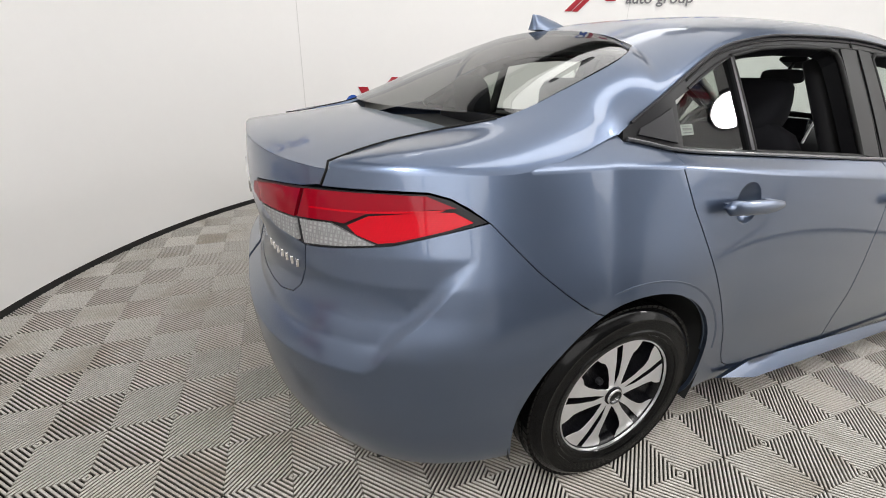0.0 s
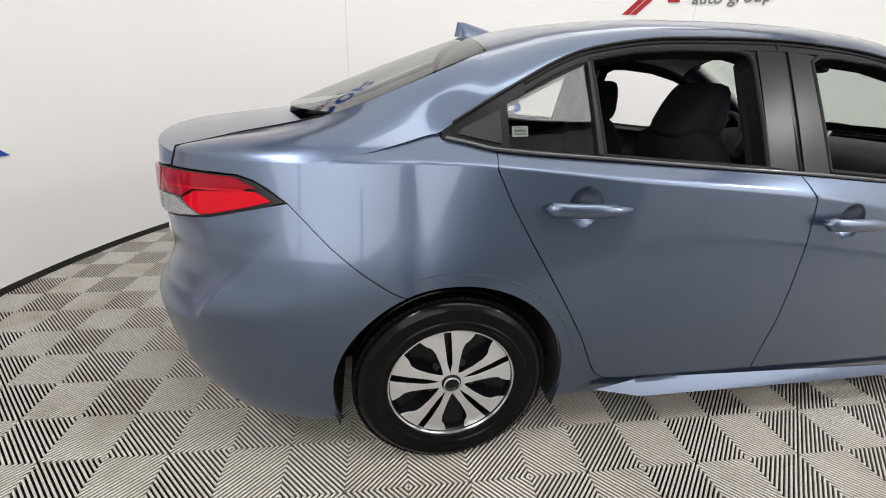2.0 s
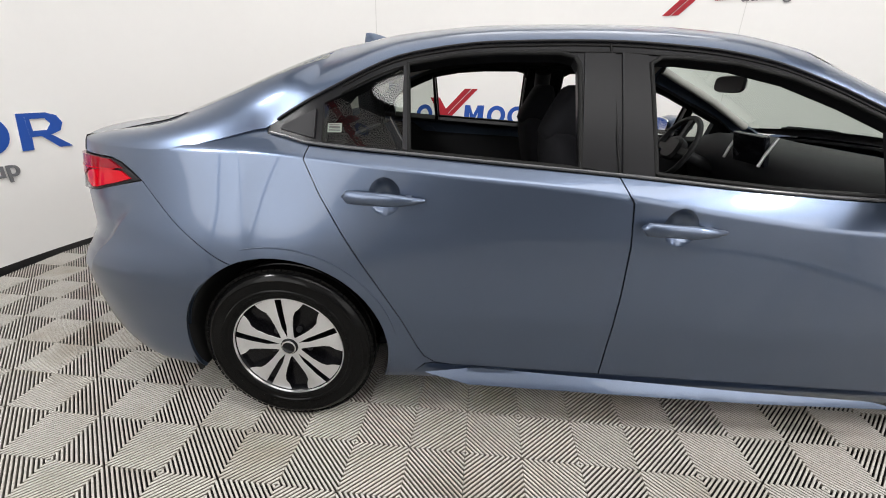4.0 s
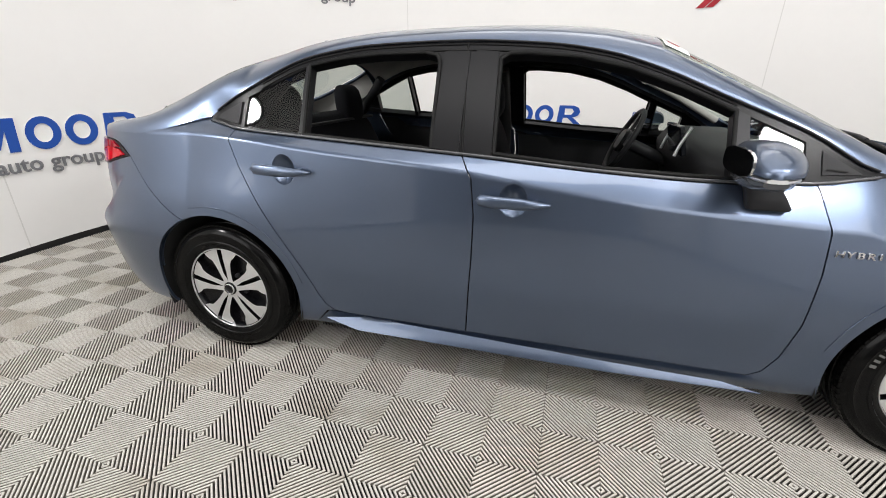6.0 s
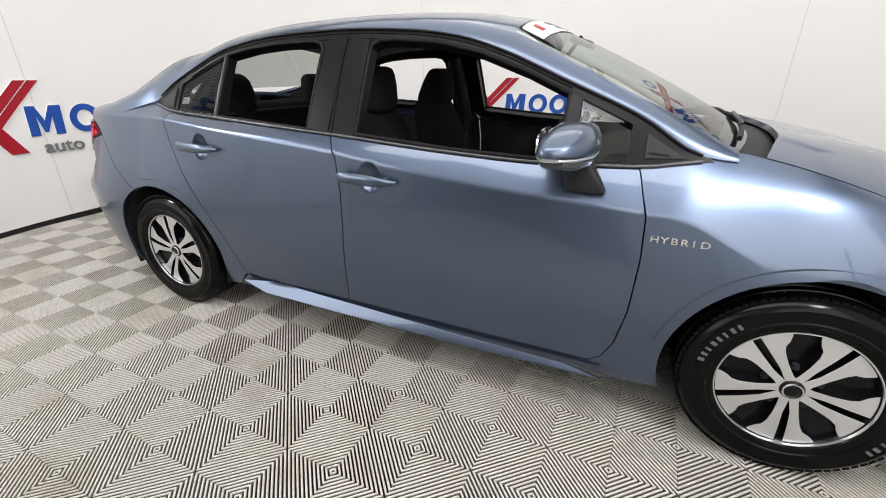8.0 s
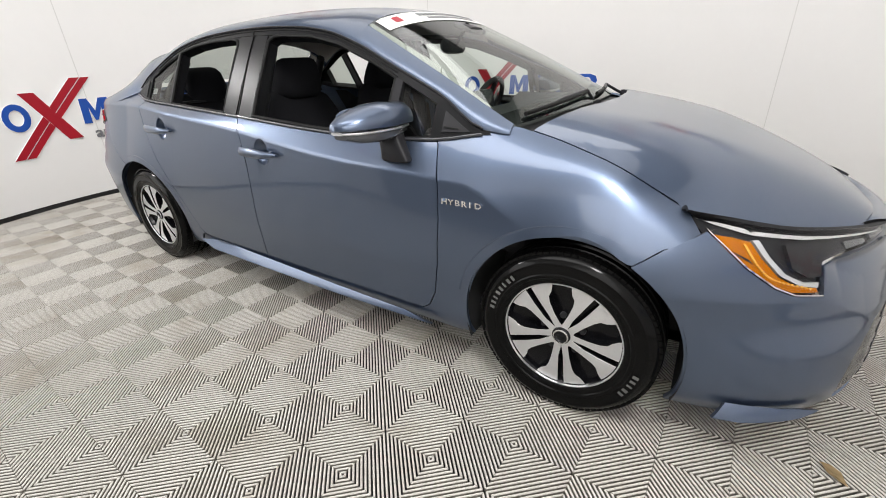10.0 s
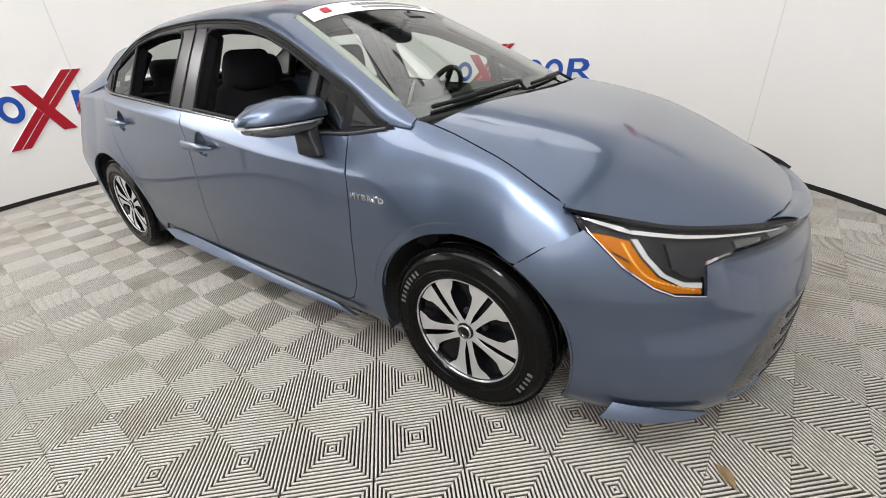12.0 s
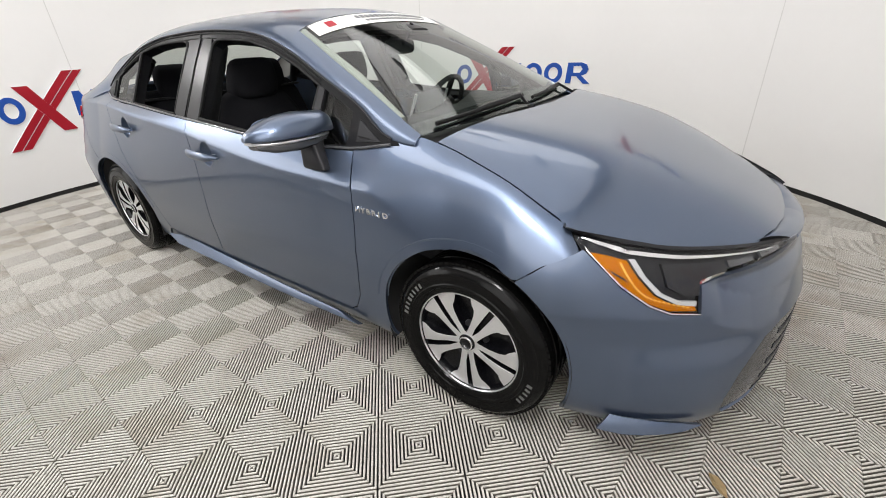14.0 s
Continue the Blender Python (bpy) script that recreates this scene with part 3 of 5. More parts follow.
wall_ring("wall", RAD, RAD + 0.10, 0.045, TOP, WALL, label="curved white painted studio wall with printed logos", category="wall")
wall_ring("baseboard", RAD + 0.012, RAD + 0.10, -0.03, 0.05, DARKGAP, label="black recessed strip under the white wall", category="baseboard")
wall_ring("wall_upper", RAD + 0.40, RAD + 0.50, TOP - 0.3, ROOM, CEIL, label="dark hall wall above the white studio wall", category="wall")
bm = bmesh.new()
ring(bm, [(0.0001, ROOM), (RAD + 0.5, ROOM), (RAD + 0.5, ROOM + 0.1), (0.0001, ROOM + 0.1)], 96, "z", (CX, CY, 0))
tagged(part("ceiling", bm, CEIL_DARK), "plain dark hall ceiling", "ceiling", kind="structure")


def seam(angle):
    """A joint between two wall sheets."""
    bm = bmesh.new()
    box(bm, -0.004, 0.004, -0.0015, 0.0015, 0.05, TOP)
    ob = part("trim", bm, mat("joint_filler", (0.66, 0.65, 0.63), 0.7))
    ob.matrix_world = pose(CX + (RAD - 0.0005) * math.cos(angle), CY + (RAD - 0.0005) * math.sin(angle), 0, rz=math.degrees(angle) + 90)
    return tagged(ob, "thin vertical joint in the white wall", "trim", kind="structure")


for deg in (54.9, 118.4, 181.9, 350.0):
    seam(math.radians(deg))

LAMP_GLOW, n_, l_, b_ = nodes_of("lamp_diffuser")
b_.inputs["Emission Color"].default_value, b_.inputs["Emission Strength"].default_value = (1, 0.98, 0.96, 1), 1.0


# mirrored spots and added fill lamps alike get a housing and glowing diffuser
def spot_and_fill_lamp(eye, aim, r, deep, flat):
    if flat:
        t = thing("fill_panel", "tall rectangular white fill light panel, added out of view before the white wall", "lamp", look(eye, aim), "light panels")
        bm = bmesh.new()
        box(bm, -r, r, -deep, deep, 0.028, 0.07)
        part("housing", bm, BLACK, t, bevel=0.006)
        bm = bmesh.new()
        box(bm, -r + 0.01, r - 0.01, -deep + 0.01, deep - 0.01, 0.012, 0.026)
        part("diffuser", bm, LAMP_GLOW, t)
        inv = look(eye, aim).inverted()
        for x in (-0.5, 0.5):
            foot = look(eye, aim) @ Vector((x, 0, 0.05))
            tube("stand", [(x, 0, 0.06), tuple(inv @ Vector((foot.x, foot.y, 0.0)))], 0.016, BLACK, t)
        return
    label = "wide round white fill light panel, added out of view under the ceiling" if r > 3 else ("long oval white fill strip lamp, added out of view below the ceiling" if r > 1 else "small round white hanging lamp, one of two mirrored spots and three added washers")
    t = thing("spot_and_fill_lamp", label, "lamp", look(eye, aim), "" if r > 1 else "hanging studio lamps")
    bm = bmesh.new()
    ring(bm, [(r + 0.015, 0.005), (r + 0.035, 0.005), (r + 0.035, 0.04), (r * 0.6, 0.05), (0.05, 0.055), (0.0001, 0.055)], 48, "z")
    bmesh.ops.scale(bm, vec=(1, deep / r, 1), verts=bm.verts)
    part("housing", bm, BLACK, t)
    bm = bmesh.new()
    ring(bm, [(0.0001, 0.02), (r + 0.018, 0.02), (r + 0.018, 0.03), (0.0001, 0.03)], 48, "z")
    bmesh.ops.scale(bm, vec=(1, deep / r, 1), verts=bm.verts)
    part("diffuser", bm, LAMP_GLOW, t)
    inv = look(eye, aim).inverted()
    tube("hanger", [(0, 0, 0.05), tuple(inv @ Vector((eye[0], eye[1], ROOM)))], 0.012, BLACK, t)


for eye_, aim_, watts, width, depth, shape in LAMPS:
    spot_and_fill_lamp(eye_, aim_, width / 2, depth / 2, shape == "RECTANGLE")

# unseen dark band added for the car's reflections, following the round of the wall
BAND_DARK = mat("dark_slat_band", (0.12, 0.12, 0.124), 0.5, vary=0.1, scale=3)
dark_band = thing("dark_band_1", "dark grey slatted band, unseen, added where the car reflects a dark entrance", "door", kind="structure")
rows_ = 12
for k in range(rows_):
    bm = bmesh.new()
    loft_ = []
    for t in np.radians(np.linspace(249, 286, 25)):
        loft_.append([bm.verts.new((CX + r * math.cos(t), CY + r * math.sin(t), z)) for r, z in ((RAD - 0.02, 0.195 * k), (RAD - 0.032, 0.195 * k + 0.02), (RAD - 0.032, 0.195 * k + 0.17), (RAD - 0.02, 0.195 * k + 0.19), (RAD + 0.01, 0.195 * k + 0.19), (RAD + 0.01, 0.195 * k))])
    for r0, r1 in zip(loft_, loft_[1:]):
        for j in range(6):
            bm.faces.new((r0[j], r0[(j + 1) % 6], r1[(j + 1) % 6], r1[j]))
    bm.faces.new(loft_[0]), bm.faces.new(loft_[-1])
    part("slat", bm, BAND_DARK, dark_band)

# ---- the car ----
car = thing("car", "blue-grey metallic hybrid sedan with lowered side windows", "car")
WX, WZ, WR = 1.355, 0.312, 0.312


def qx(x, z):
    """The coordinate along the skin of a place at x."""
    if XCR <= x <= XCF:
        return x
    n, xe, xc = (NF(z), XF(z), XCF) if x > 0 else (NR(z), XR(z), XCR)
    k = min(1.0, (x - xc) / (xe - xc))
    a = 2 / math.pi * math.asin(min(1.0, k ** (n / 2)))
    return float(xc + (LEN * a if x > 0 else -LEN * a))


def arch(cx, a0, a1, r=0.362, cz=0.312):
    return [(qx(x, z), z) for x, z in arc(cx, cz, r, a0, a1, 28)]


def belt(x0, x1, n=14, d=0.0):
    return [(x, float(ZB(x)) + d) for x in np.linspace(x0, x1, n)]


R_SEAM = [(-1.250, 0.985), (-1.204, 0.886), (-1.128, 0.756), (-1.026, 0.594), (-0.946, 0.461), (-0.885, 0.335), (-0.862, 0.300), (-0.825, 0.276)]
B_SEAM = [(-0.237, 0.262), (-0.232, 0.40), (-0.222, 0.60), (-0.220, 0.76), (-0.234, 0.894), (-0.276, float(ZB(-0.276)))]
F_SEAM = [(0.775, 0.248), (0.815, 0.275), (0.850, 0.345), (0.874, 0.48), (0.882, 0.66), (0.876, 0.789), (0.845, 0.90), (0.838, float(ZB(0.838)))]
def flare(q, z):
    """The sill moulding, which leans outwards to its lower edge."""
    return shell(q, z) + np.stack([0 * q, -0.004 - 1.05 * np.clip(0.262 - 0.012 * (np.asarray(q) + 0.8) / 0.8 - z, 0, 0.08), 0 * q], -1)


def lip_face(q, z):
    """The flat lip round a wheel arch, which leans in towards the wheel."""
    q, z = np.asarray(q, float), np.asarray(z, float)
    r = np.hypot(np.abs(q) - WX, z - WZ)
    return shell(q, z) + np.stack([0 * q, 0.42 * np.clip(0.400 - r, 0, 0.05) - 0.0025, 0 * q], -1)


def arch_lip(cx, a0, a1, panel_, mir):
    panel("arch_lip", arch(cx, a0, a1, 0.3605) + arch(cx, a1, a0, 0.400), lip_face, PAINT, panel_, mirror=mir, step=0.012, gap=0, thick=0.006, label="flat painted lip of the wheel arch")


CUPS = ((-0.992, 0.884), (-0.082, 0.826))


def cup(x, z, rx=0.052, rz=0.060):
    return [(x + rx * math.cos(a), z + rz * math.sin(a)) for a in np.linspace(0, 2 * math.pi, 28, endpoint=False)]


def bowl(x, z, rx=0.052, rz=0.060, depth=0.04):
    def f(q, w):
        r2 = np.clip(((q - x) / rx) ** 2 + ((w - z) / rz) ** 2, 0, 1)
        return shell(q, w) + np.stack([0 * q, depth * (1 - r2), 0 * q], -1)
    return f


def handle(door, c, mir):
    """A pull handle over its cup, thick in the middle and pointed to the front."""
    x, z = c
    s = -1 if mir else 1
    bm = bmesh.new()
    rows = []
    for k in range(17):
        u = k / 16
        px = x - 0.128 + 0.256 * u
        hz = 0.0215 * min(1, (1 - (1 - min(1, u / 0.10)) ** 2) ** 0.5 + 0.1) * (1.0 if u < 0.55 else 1 - 0.75 * ((u - 0.55) / 0.45) ** 1.5)
        hy = 0.013 * (1 if 0.05 < u < 0.9 else 0.7)
        y = float(shell(np.array(px), np.array(z))[1]) - 0.040 + 0.024 * (abs(u - 0.45) / 0.55) ** 3
        pz = z - 0.006 * (u - 0.5)
        rows.append([bm.verts.new((px, s * (y + hy * math.cos(a)), pz + hz * math.sin(a))) for a in np.linspace(0, 2 * math.pi, 12, endpoint=False)])
    for r0, r1 in zip(rows, rows[1:]):
        for i in range(12):
            bm.faces.new((r0[i], r0[(i + 1) % 12], r1[(i + 1) % 12], r1[i]))
    bm.faces.new(rows[0]), bm.faces.new(rows[-1])
    for u in (0.14, 0.80):
        px = x - 0.128 + 0.256 * u
        y = float(shell(np.array(px), np.array(z))[1])
        box(bm, px - 0.010, px + 0.010, *sorted((s * (y - 0.03), s * (y + 0.01))), z - 0.008, z + 0.008)
    part("handle", bm, PAINT, door, "blue-grey pull handle", angle=60)


for mir in (False, True):
    rear_door = panel("rear_door", R_SEAM + [(-0.76, 0.268)] + B_SEAM + belt(-0.276, -1.243)[1:], shell, PAINT, car, mirror=mir, step=0.022, crease=ZC, holes=[cup(*CUPS[0])], label="blue-grey rear door")
    front_door = panel("front_door", [(-0.237, 0.262)] + F_SEAM + belt(0.838, -0.276)[1:-1] + B_SEAM[::-1][:-1], shell, PAINT, car, mirror=mir, step=0.022, crease=ZC, holes=[cup(*CUPS[1])], label="blue-grey front door")
    for door, c, pl in ((rear_door, CUPS[0], R_SEAM + [(-0.76, 0.268)] + B_SEAM + belt(-0.276, -1.243)[1:]), (front_door, CUPS[1], [(-0.237, 0.262)] + F_SEAM + belt(0.838, -0.276)[1:-1] + B_SEAM[::-1][:-1])):
        panel("handle_cup", cup(*c), bowl(*c), PAINT, door, mirror=mir, step=0.012, gap=0, thick=0)
        handle(door, c, mir)
        panel("door_trim", pl, shell, PLASTIC, door, mirror=mir, step=0.08, lift=-0.075, gap=0.03, thick=0.0, label="black inner door trim")
    # rear wing: side, shoulder and pillar
    quarter = panel("rear_wing", [(-1.243, float(ZB(-1.243)))] + R_SEAM + [(-0.862, 0.268), (-0.93, 0.19), (-0.998, 0.185)] + arch(-WX, -20, 113.5)
                    + [(-1.581, 0.782), (-1.668, 0.893), (-1.705, 0.925), (-1.739, 0.946), (-1.781, 0.958), (-1.858, 0.959), (-1.960, 0.957), (-2.012, 0.955), (-1.996, 0.992)]
                    + [(x, float(outer_edge(np.array(x))[2]) + 0.0012) for x in np.linspace(-1.988, -1.40, 28)] + belt(-1.39, -1.25, 6),
                    shell, PAINT, car, mirror=mir, gap=0.0011, step=0.02, crease=ZC, label="blue-grey rear wing")
    arch_lip(-WX, 12, 113.2, quarter, mir)
    crest = lambda x: float(wing_foot(x))
    wing = panel("front_wing", [(0.835, 1.0), (0.843, 0.97), (0.858, 0.88)] + F_SEAM[::-1][2:] + [(0.90, 0.20), (0.935, 0.178), (0.985, 0.19)] + arch(WX, 200, 62)
                 + [(1.522, 0.631), (1.585, 0.686), (1.640, 0.706), (1.694, 0.722), (1.690, 0.77), (1.674, 0.84)] + [(x, crest(x) + 0.2) for x in np.linspace(1.648, 0.835, 24)[:-1]],
                 wing_skin, PAINT, car, mirror=mir, gap=0.002, step=0.02, crease=wing_foot, label="blue-grey front wing")
    arch_lip(WX, 62.4, 168, wing, mir)
    # roof rail and pillars
    panel("front_pillar", [(0.372, 0), (1.0, 0), (1.092, 0), (1.092, 1), (0.372, 1)], front_pillar_skin, PAINT, car, step=0.05, gap=0, mirror=mir)
    panel("rear_pillar", [(-1.992, 0), (-1.232, 0), (-1.232, 1), (-1.992, 1)], rear_pillar_skin, PAINT, quarter, step=0.03, gap=0, mirror=mir)
    panel("pillar_lining", [(-1.80, 0.05), (-1.232, 0.05), (-1.232, 0.97), (-1.80, 0.97)], rear_pillar_skin, HEADLINER, quarter, step=0.06, gap=0, mirror=mir, lift=-0.025, thick=0)
    # sill
    panel("sill", [(-1.0, 0.18), (0.945, 0.165), (0.885, 0.21), (0.80, 0.243), (0.765, 0.244)] + [(-0.237, 0.257), (-0.76, 0.262), (-0.855, 0.264), (-0.93, 0.188)], shell, PAINT, car, mirror=mir, step=0.04, lift=-0.006, gap=0.0)
    panel("sill_trim", [(-0.86, 0.245), (-0.70, 0.216), (0.3, 0.198), (0.83, 0.200), (0.70, 0.220), (0.3, 0.230), (-0.15, 0.246), (-0.68, 0.262)], flare, PAINT, car, mirror=mir, step=0.02, lift=0.0, gap=0, thick=0.03, label="silvery blue sill moulding")
panel("roof", [(-1.232, 0), (0.372, 0), (0.372, 1), (-1.232, 1)], roof_arc, PAINT, car, step=0.05, gap=0.0, label="blue-grey roof")
panel("roof", [(-1.232, 0), (0.372, 0), (0.372, 1), (-1.232, 1)], roof_arc, PAINT, car, step=0.05, gap=0.0, mirror=True)

EDGE = [(1.630, 0.762), (1.706, 0.736), (1.782, 0.696), (1.849, 0.656), (1.910, 0.607), (1.980, 0.541), (2.040, 0.476), (2.094, 0.395), (2.138, 0.272), (2.162, 0.14), (2.170, 0.0)]
SIDE_H = [(x, -float(HOOD_SEAM(x)[1])) for x in np.linspace(1.16, 1.61, 10)]
half = [(1.275, 0.0), (1.262, 0.25), (1.225, 0.5), (1.165, 0.685)] + SIDE_H + EDGE
panel("hood", [(x, -y) for x, y in half] + [(x, y) for x, y in half[::-1][1:-1]], hood, PAINT, car, step=0.045, gap=0.003, thick=0.02, label="blue-grey bonnet")

# front end
def lip_skin(q, z):
    """The lip under the front bumper, which leans outwards."""
    return shell(q, z) + np.stack([0.15 + 0 * z, -1.05 + 0 * z, 0 * z], -1) * (np.clip(0.236 - z, 0, 0.1) + 0.006)[..., None]


HL_OUT = [(1.630, 0.788), (1.676, 0.739), (1.707, 0.701), (1.749, 0.645), (1.806, 0.590), (1.848, 0.566), (1.914, 0.556), (1.921, 0.640)]
HL_TOP = [(1.630, 0.788), (1.704, 0.772), (1.788, 0.753), (1.883, 0.735), (2.019, 0.716), (2.166, 0.692), (2.289, 0.672)]
HL_LOW = [(1.921, 0.640), (1.998, 0.646), (2.100, 0.649), (2.198, 0.652), (2.289, 0.655)]
GRILLE = [(2.03, 0.200), (2.003, 0.228), (1.998, 0.275), (2.030, 0.340), (2.068, 0.388), (2.114, 0.430), (2.18, 0.452), (2.30, 0.455), (2.45, 0.455), (2.45, 0.195)]
for mir in (False, True):
    front_bumper = panel("front_bumper", [(1.522, 0.631)] + arch(WX, 60, -24) + [(1.66, 0.165), (1.80, 0.15), (2.0, 0.15), (2.2, 0.15), (2.45, 0.15), (2.45, 0.193)] + GRILLE[:9] + [(2.45, 0.655)] + [(2.30, 0.662)] + HL_LOW[::-1] + HL_OUT[::-1][1:-1] + [(1.585, 0.686)],
                         shell, PAINT, car, mirror=mir, gap=0.0012, step=0.0125, crease=lambda q: np.interp(q, [1.924, 1.925, 2.06, 2.2, 2.45], [0, 0.541, 0.468, 0.45, 0.45]), label="blue-grey front bumper")
    arch_lip(WX, 8, 61.6, front_bumper, mir)
    panel("grille", GRILLE, shell, GRILLE_GREY, front_bumper, mirror=mir, lift=-0.006, gap=0.003, step=0.02, label="dark grey lower grille panel")
    for k in range(5):
        z = 0.235 + 0.042 * k
        panel("grille_bar", [(2.14 + 0.012 * k, z), (2.45, z), (2.45, z + 0.014), (2.145 + 0.012 * k, z + 0.014)], shell, BLACK, front_bumper, mirror=mir, lift=-0.004, gap=0, thick=0.006)
    headlight = panel("headlight", HL_OUT + HL_LOW[1:] + HL_TOP[::-1][:-1], lamp_skin, BLACK, car, mirror=mir, lift=-0.02, gap=0.001, label="headlight with amber corner and white light guide")
    panel("amber_reflector", [(1.69, 0.733), (1.735, 0.724), (1.771, 0.712), (1.788, 0.671), (1.820, 0.619), (1.862, 0.588), (1.907, 0.580), (1.911, 0.566), (1.850, 0.573), (1.808, 0.596), (1.752, 0.650), (1.708, 0.705)], lamp_skin, AMBER, headlight, mirror=mir, step=0.02, lift=-0.010, gap=0, label="amber side reflector")
    # dark facet across the amber and a row of moulded beads along it
    panel("amber_facet", [(1.728, 0.690), (1.760, 0.668), (1.768, 0.656), (1.738, 0.678)], lamp_skin, BLACK, headlight, mirror=mir, step=0.02, lift=-0.007, gap=0, thick=0.002)
    bead_q, bead_z = curve((0, 1.755), (0.3, 1.768), (0.6, 1.800), (1, 1.895)), curve((0, 0.708), (0.3, 0.672), (0.6, 0.620), (1, 0.578))
    for k in np.linspace(0.02, 0.98, 26):
        q_, z_ = float(bead_q(k)), float(bead_z(k))
        panel("bead", [(q_ + 0.0035 * math.cos(w), z_ + 0.0035 * math.sin(w)) for w in (0, 1.57, 3.14, 4.71)], lamp_skin, BEAD, headlight, mirror=mir, step=0.01, lift=-0.006, gap=0, thick=0.003)
    panel("light_guide", [(1.775, 0.716), (1.789, 0.716), (1.806, 0.672), (1.836, 0.625), (1.877, 0.598), (1.912, 0.594), (1.910, 0.580), (1.868, 0.590), (1.824, 0.622), (1.793, 0.672)], lamp_skin, WHITE_LENS, headlight, mirror=mir, step=0.02, lift=-0.008, gap=0, label="white curved light guide")
    panel("chrome_bar", [(1.645, 0.776), (1.704, 0.760), (1.79, 0.736), (1.90, 0.716), (2.02, 0.700), (2.16, 0.680), (2.16, 0.6775), (2.02, 0.695), (1.89, 0.7085), (1.78, 0.7275), (1.70, 0.753)], lamp_skin, CHROME, headlight, mirror=mir, step=0.02, lift=-0.008, gap=0)
    for k in range(3):
        a = 1.90 + 0.105 * k
        panel("projector", [(a, 0.655), (a + 0.085, 0.656), (a + 0.085, 0.682), (a, 0.69)], lamp_skin, GRILLE_GREY, headlight, mirror=mir, step=0.02, lift=-0.012, gap=0.004)
    # chrome strip stands in for the highlight on the bumper's edge
    panel("edge_highlight", [(1.676, 0.741), (1.707, 0.703), (1.749, 0.647), (1.806, 0.592), (1.848, 0.568), (1.914, 0.558), (1.914, 0.561), (1.850, 0.5708), (1.809, 0.5948), (1.7525, 0.6485), (1.7095, 0.7045), (1.678, 0.7425)], lamp_skin, CHROME, headlight, mirror=mir, step=0.012, lift=0.002, gap=0, thick=0.004, label="thin chrome strip drawn as the highlight along the lower edge")
    panel("bezel", [(1.845, 0.700), (1.99, 0.690), (2.00, 0.655), (1.925, 0.648), (1.918, 0.61), (1.885, 0.612), (1.85, 0.64)], lamp_skin, PLASTIC, headlight, mirror=mir, step=0.015, lift=-0.006, gap=0)
    panel("bezel_edge", [(1.920, 0.640), (1.99, 0.650), (1.99, 0.658), (1.925, 0.650)], lamp_skin, CHROME, headlight, mirror=mir, step=0.015, lift=-0.004, gap=0)
    lens = panel("lens", HL_OUT + HL_LOW[1:] + HL_TOP[::-1][:-1], lamp_skin, LENS_CLEAR, headlight, mirror=mir, lift=0.0, gap=0.001, thick=0.0)
    lens.visible_shadow = False
    panel("lip", [(1.665, 0.190), (1.69, 0.232), (1.78, 0.229), (1.88, 0.222), (1.95, 0.210), (1.89, 0.200), (1.81, 0.194), (1.73, 0.188)], lip_skin, PAINT, front_bumper, mirror=mir, gap=0, thick=0.02, step=0.02)

TOPQ = curve(*HL_TOP, (2.45, 0.664))
_ex, _ey = np.array([p[0] for p in EDGE]), np.array([p[1] for p in EDGE])
_es = np.linspace(0, 1, len(EDGE))


def nose(u, v):
    """From the top edge of lamps and bumper back to the edge of the bonnet."""
    u, v = np.asarray(u, float), np.asarray(v, float)[..., None]
    q = 1.635 + (2.45 - 1.635) * u
    a = shell(q, TOPQ(q) - 0.004)
    b = hood(np.interp(u, _es, _ex) - 0.004, -np.interp(u, _es, _ey))
    m = (a + b) / 2 + np.stack([0 * u, 0 * u, 0.012 + 0 * u], -1)
    return bow(a, m, b - [0, 0, 0.006], v)


for mir in (False, True):
    panel("lamp_seal", [(0, 0), (0.72, 0), (0.72, 1), (0, 1)], nose, BLACK, car, mirror=mir, step=0.05, gap=0, thick=0.01)
    panel("nose_panel", [(0.72, 0), (1, 0), (1, 1), (0.72, 1)], nose, PAINT, car, mirror=mir, step=0.05, gap=0, thick=0.01)

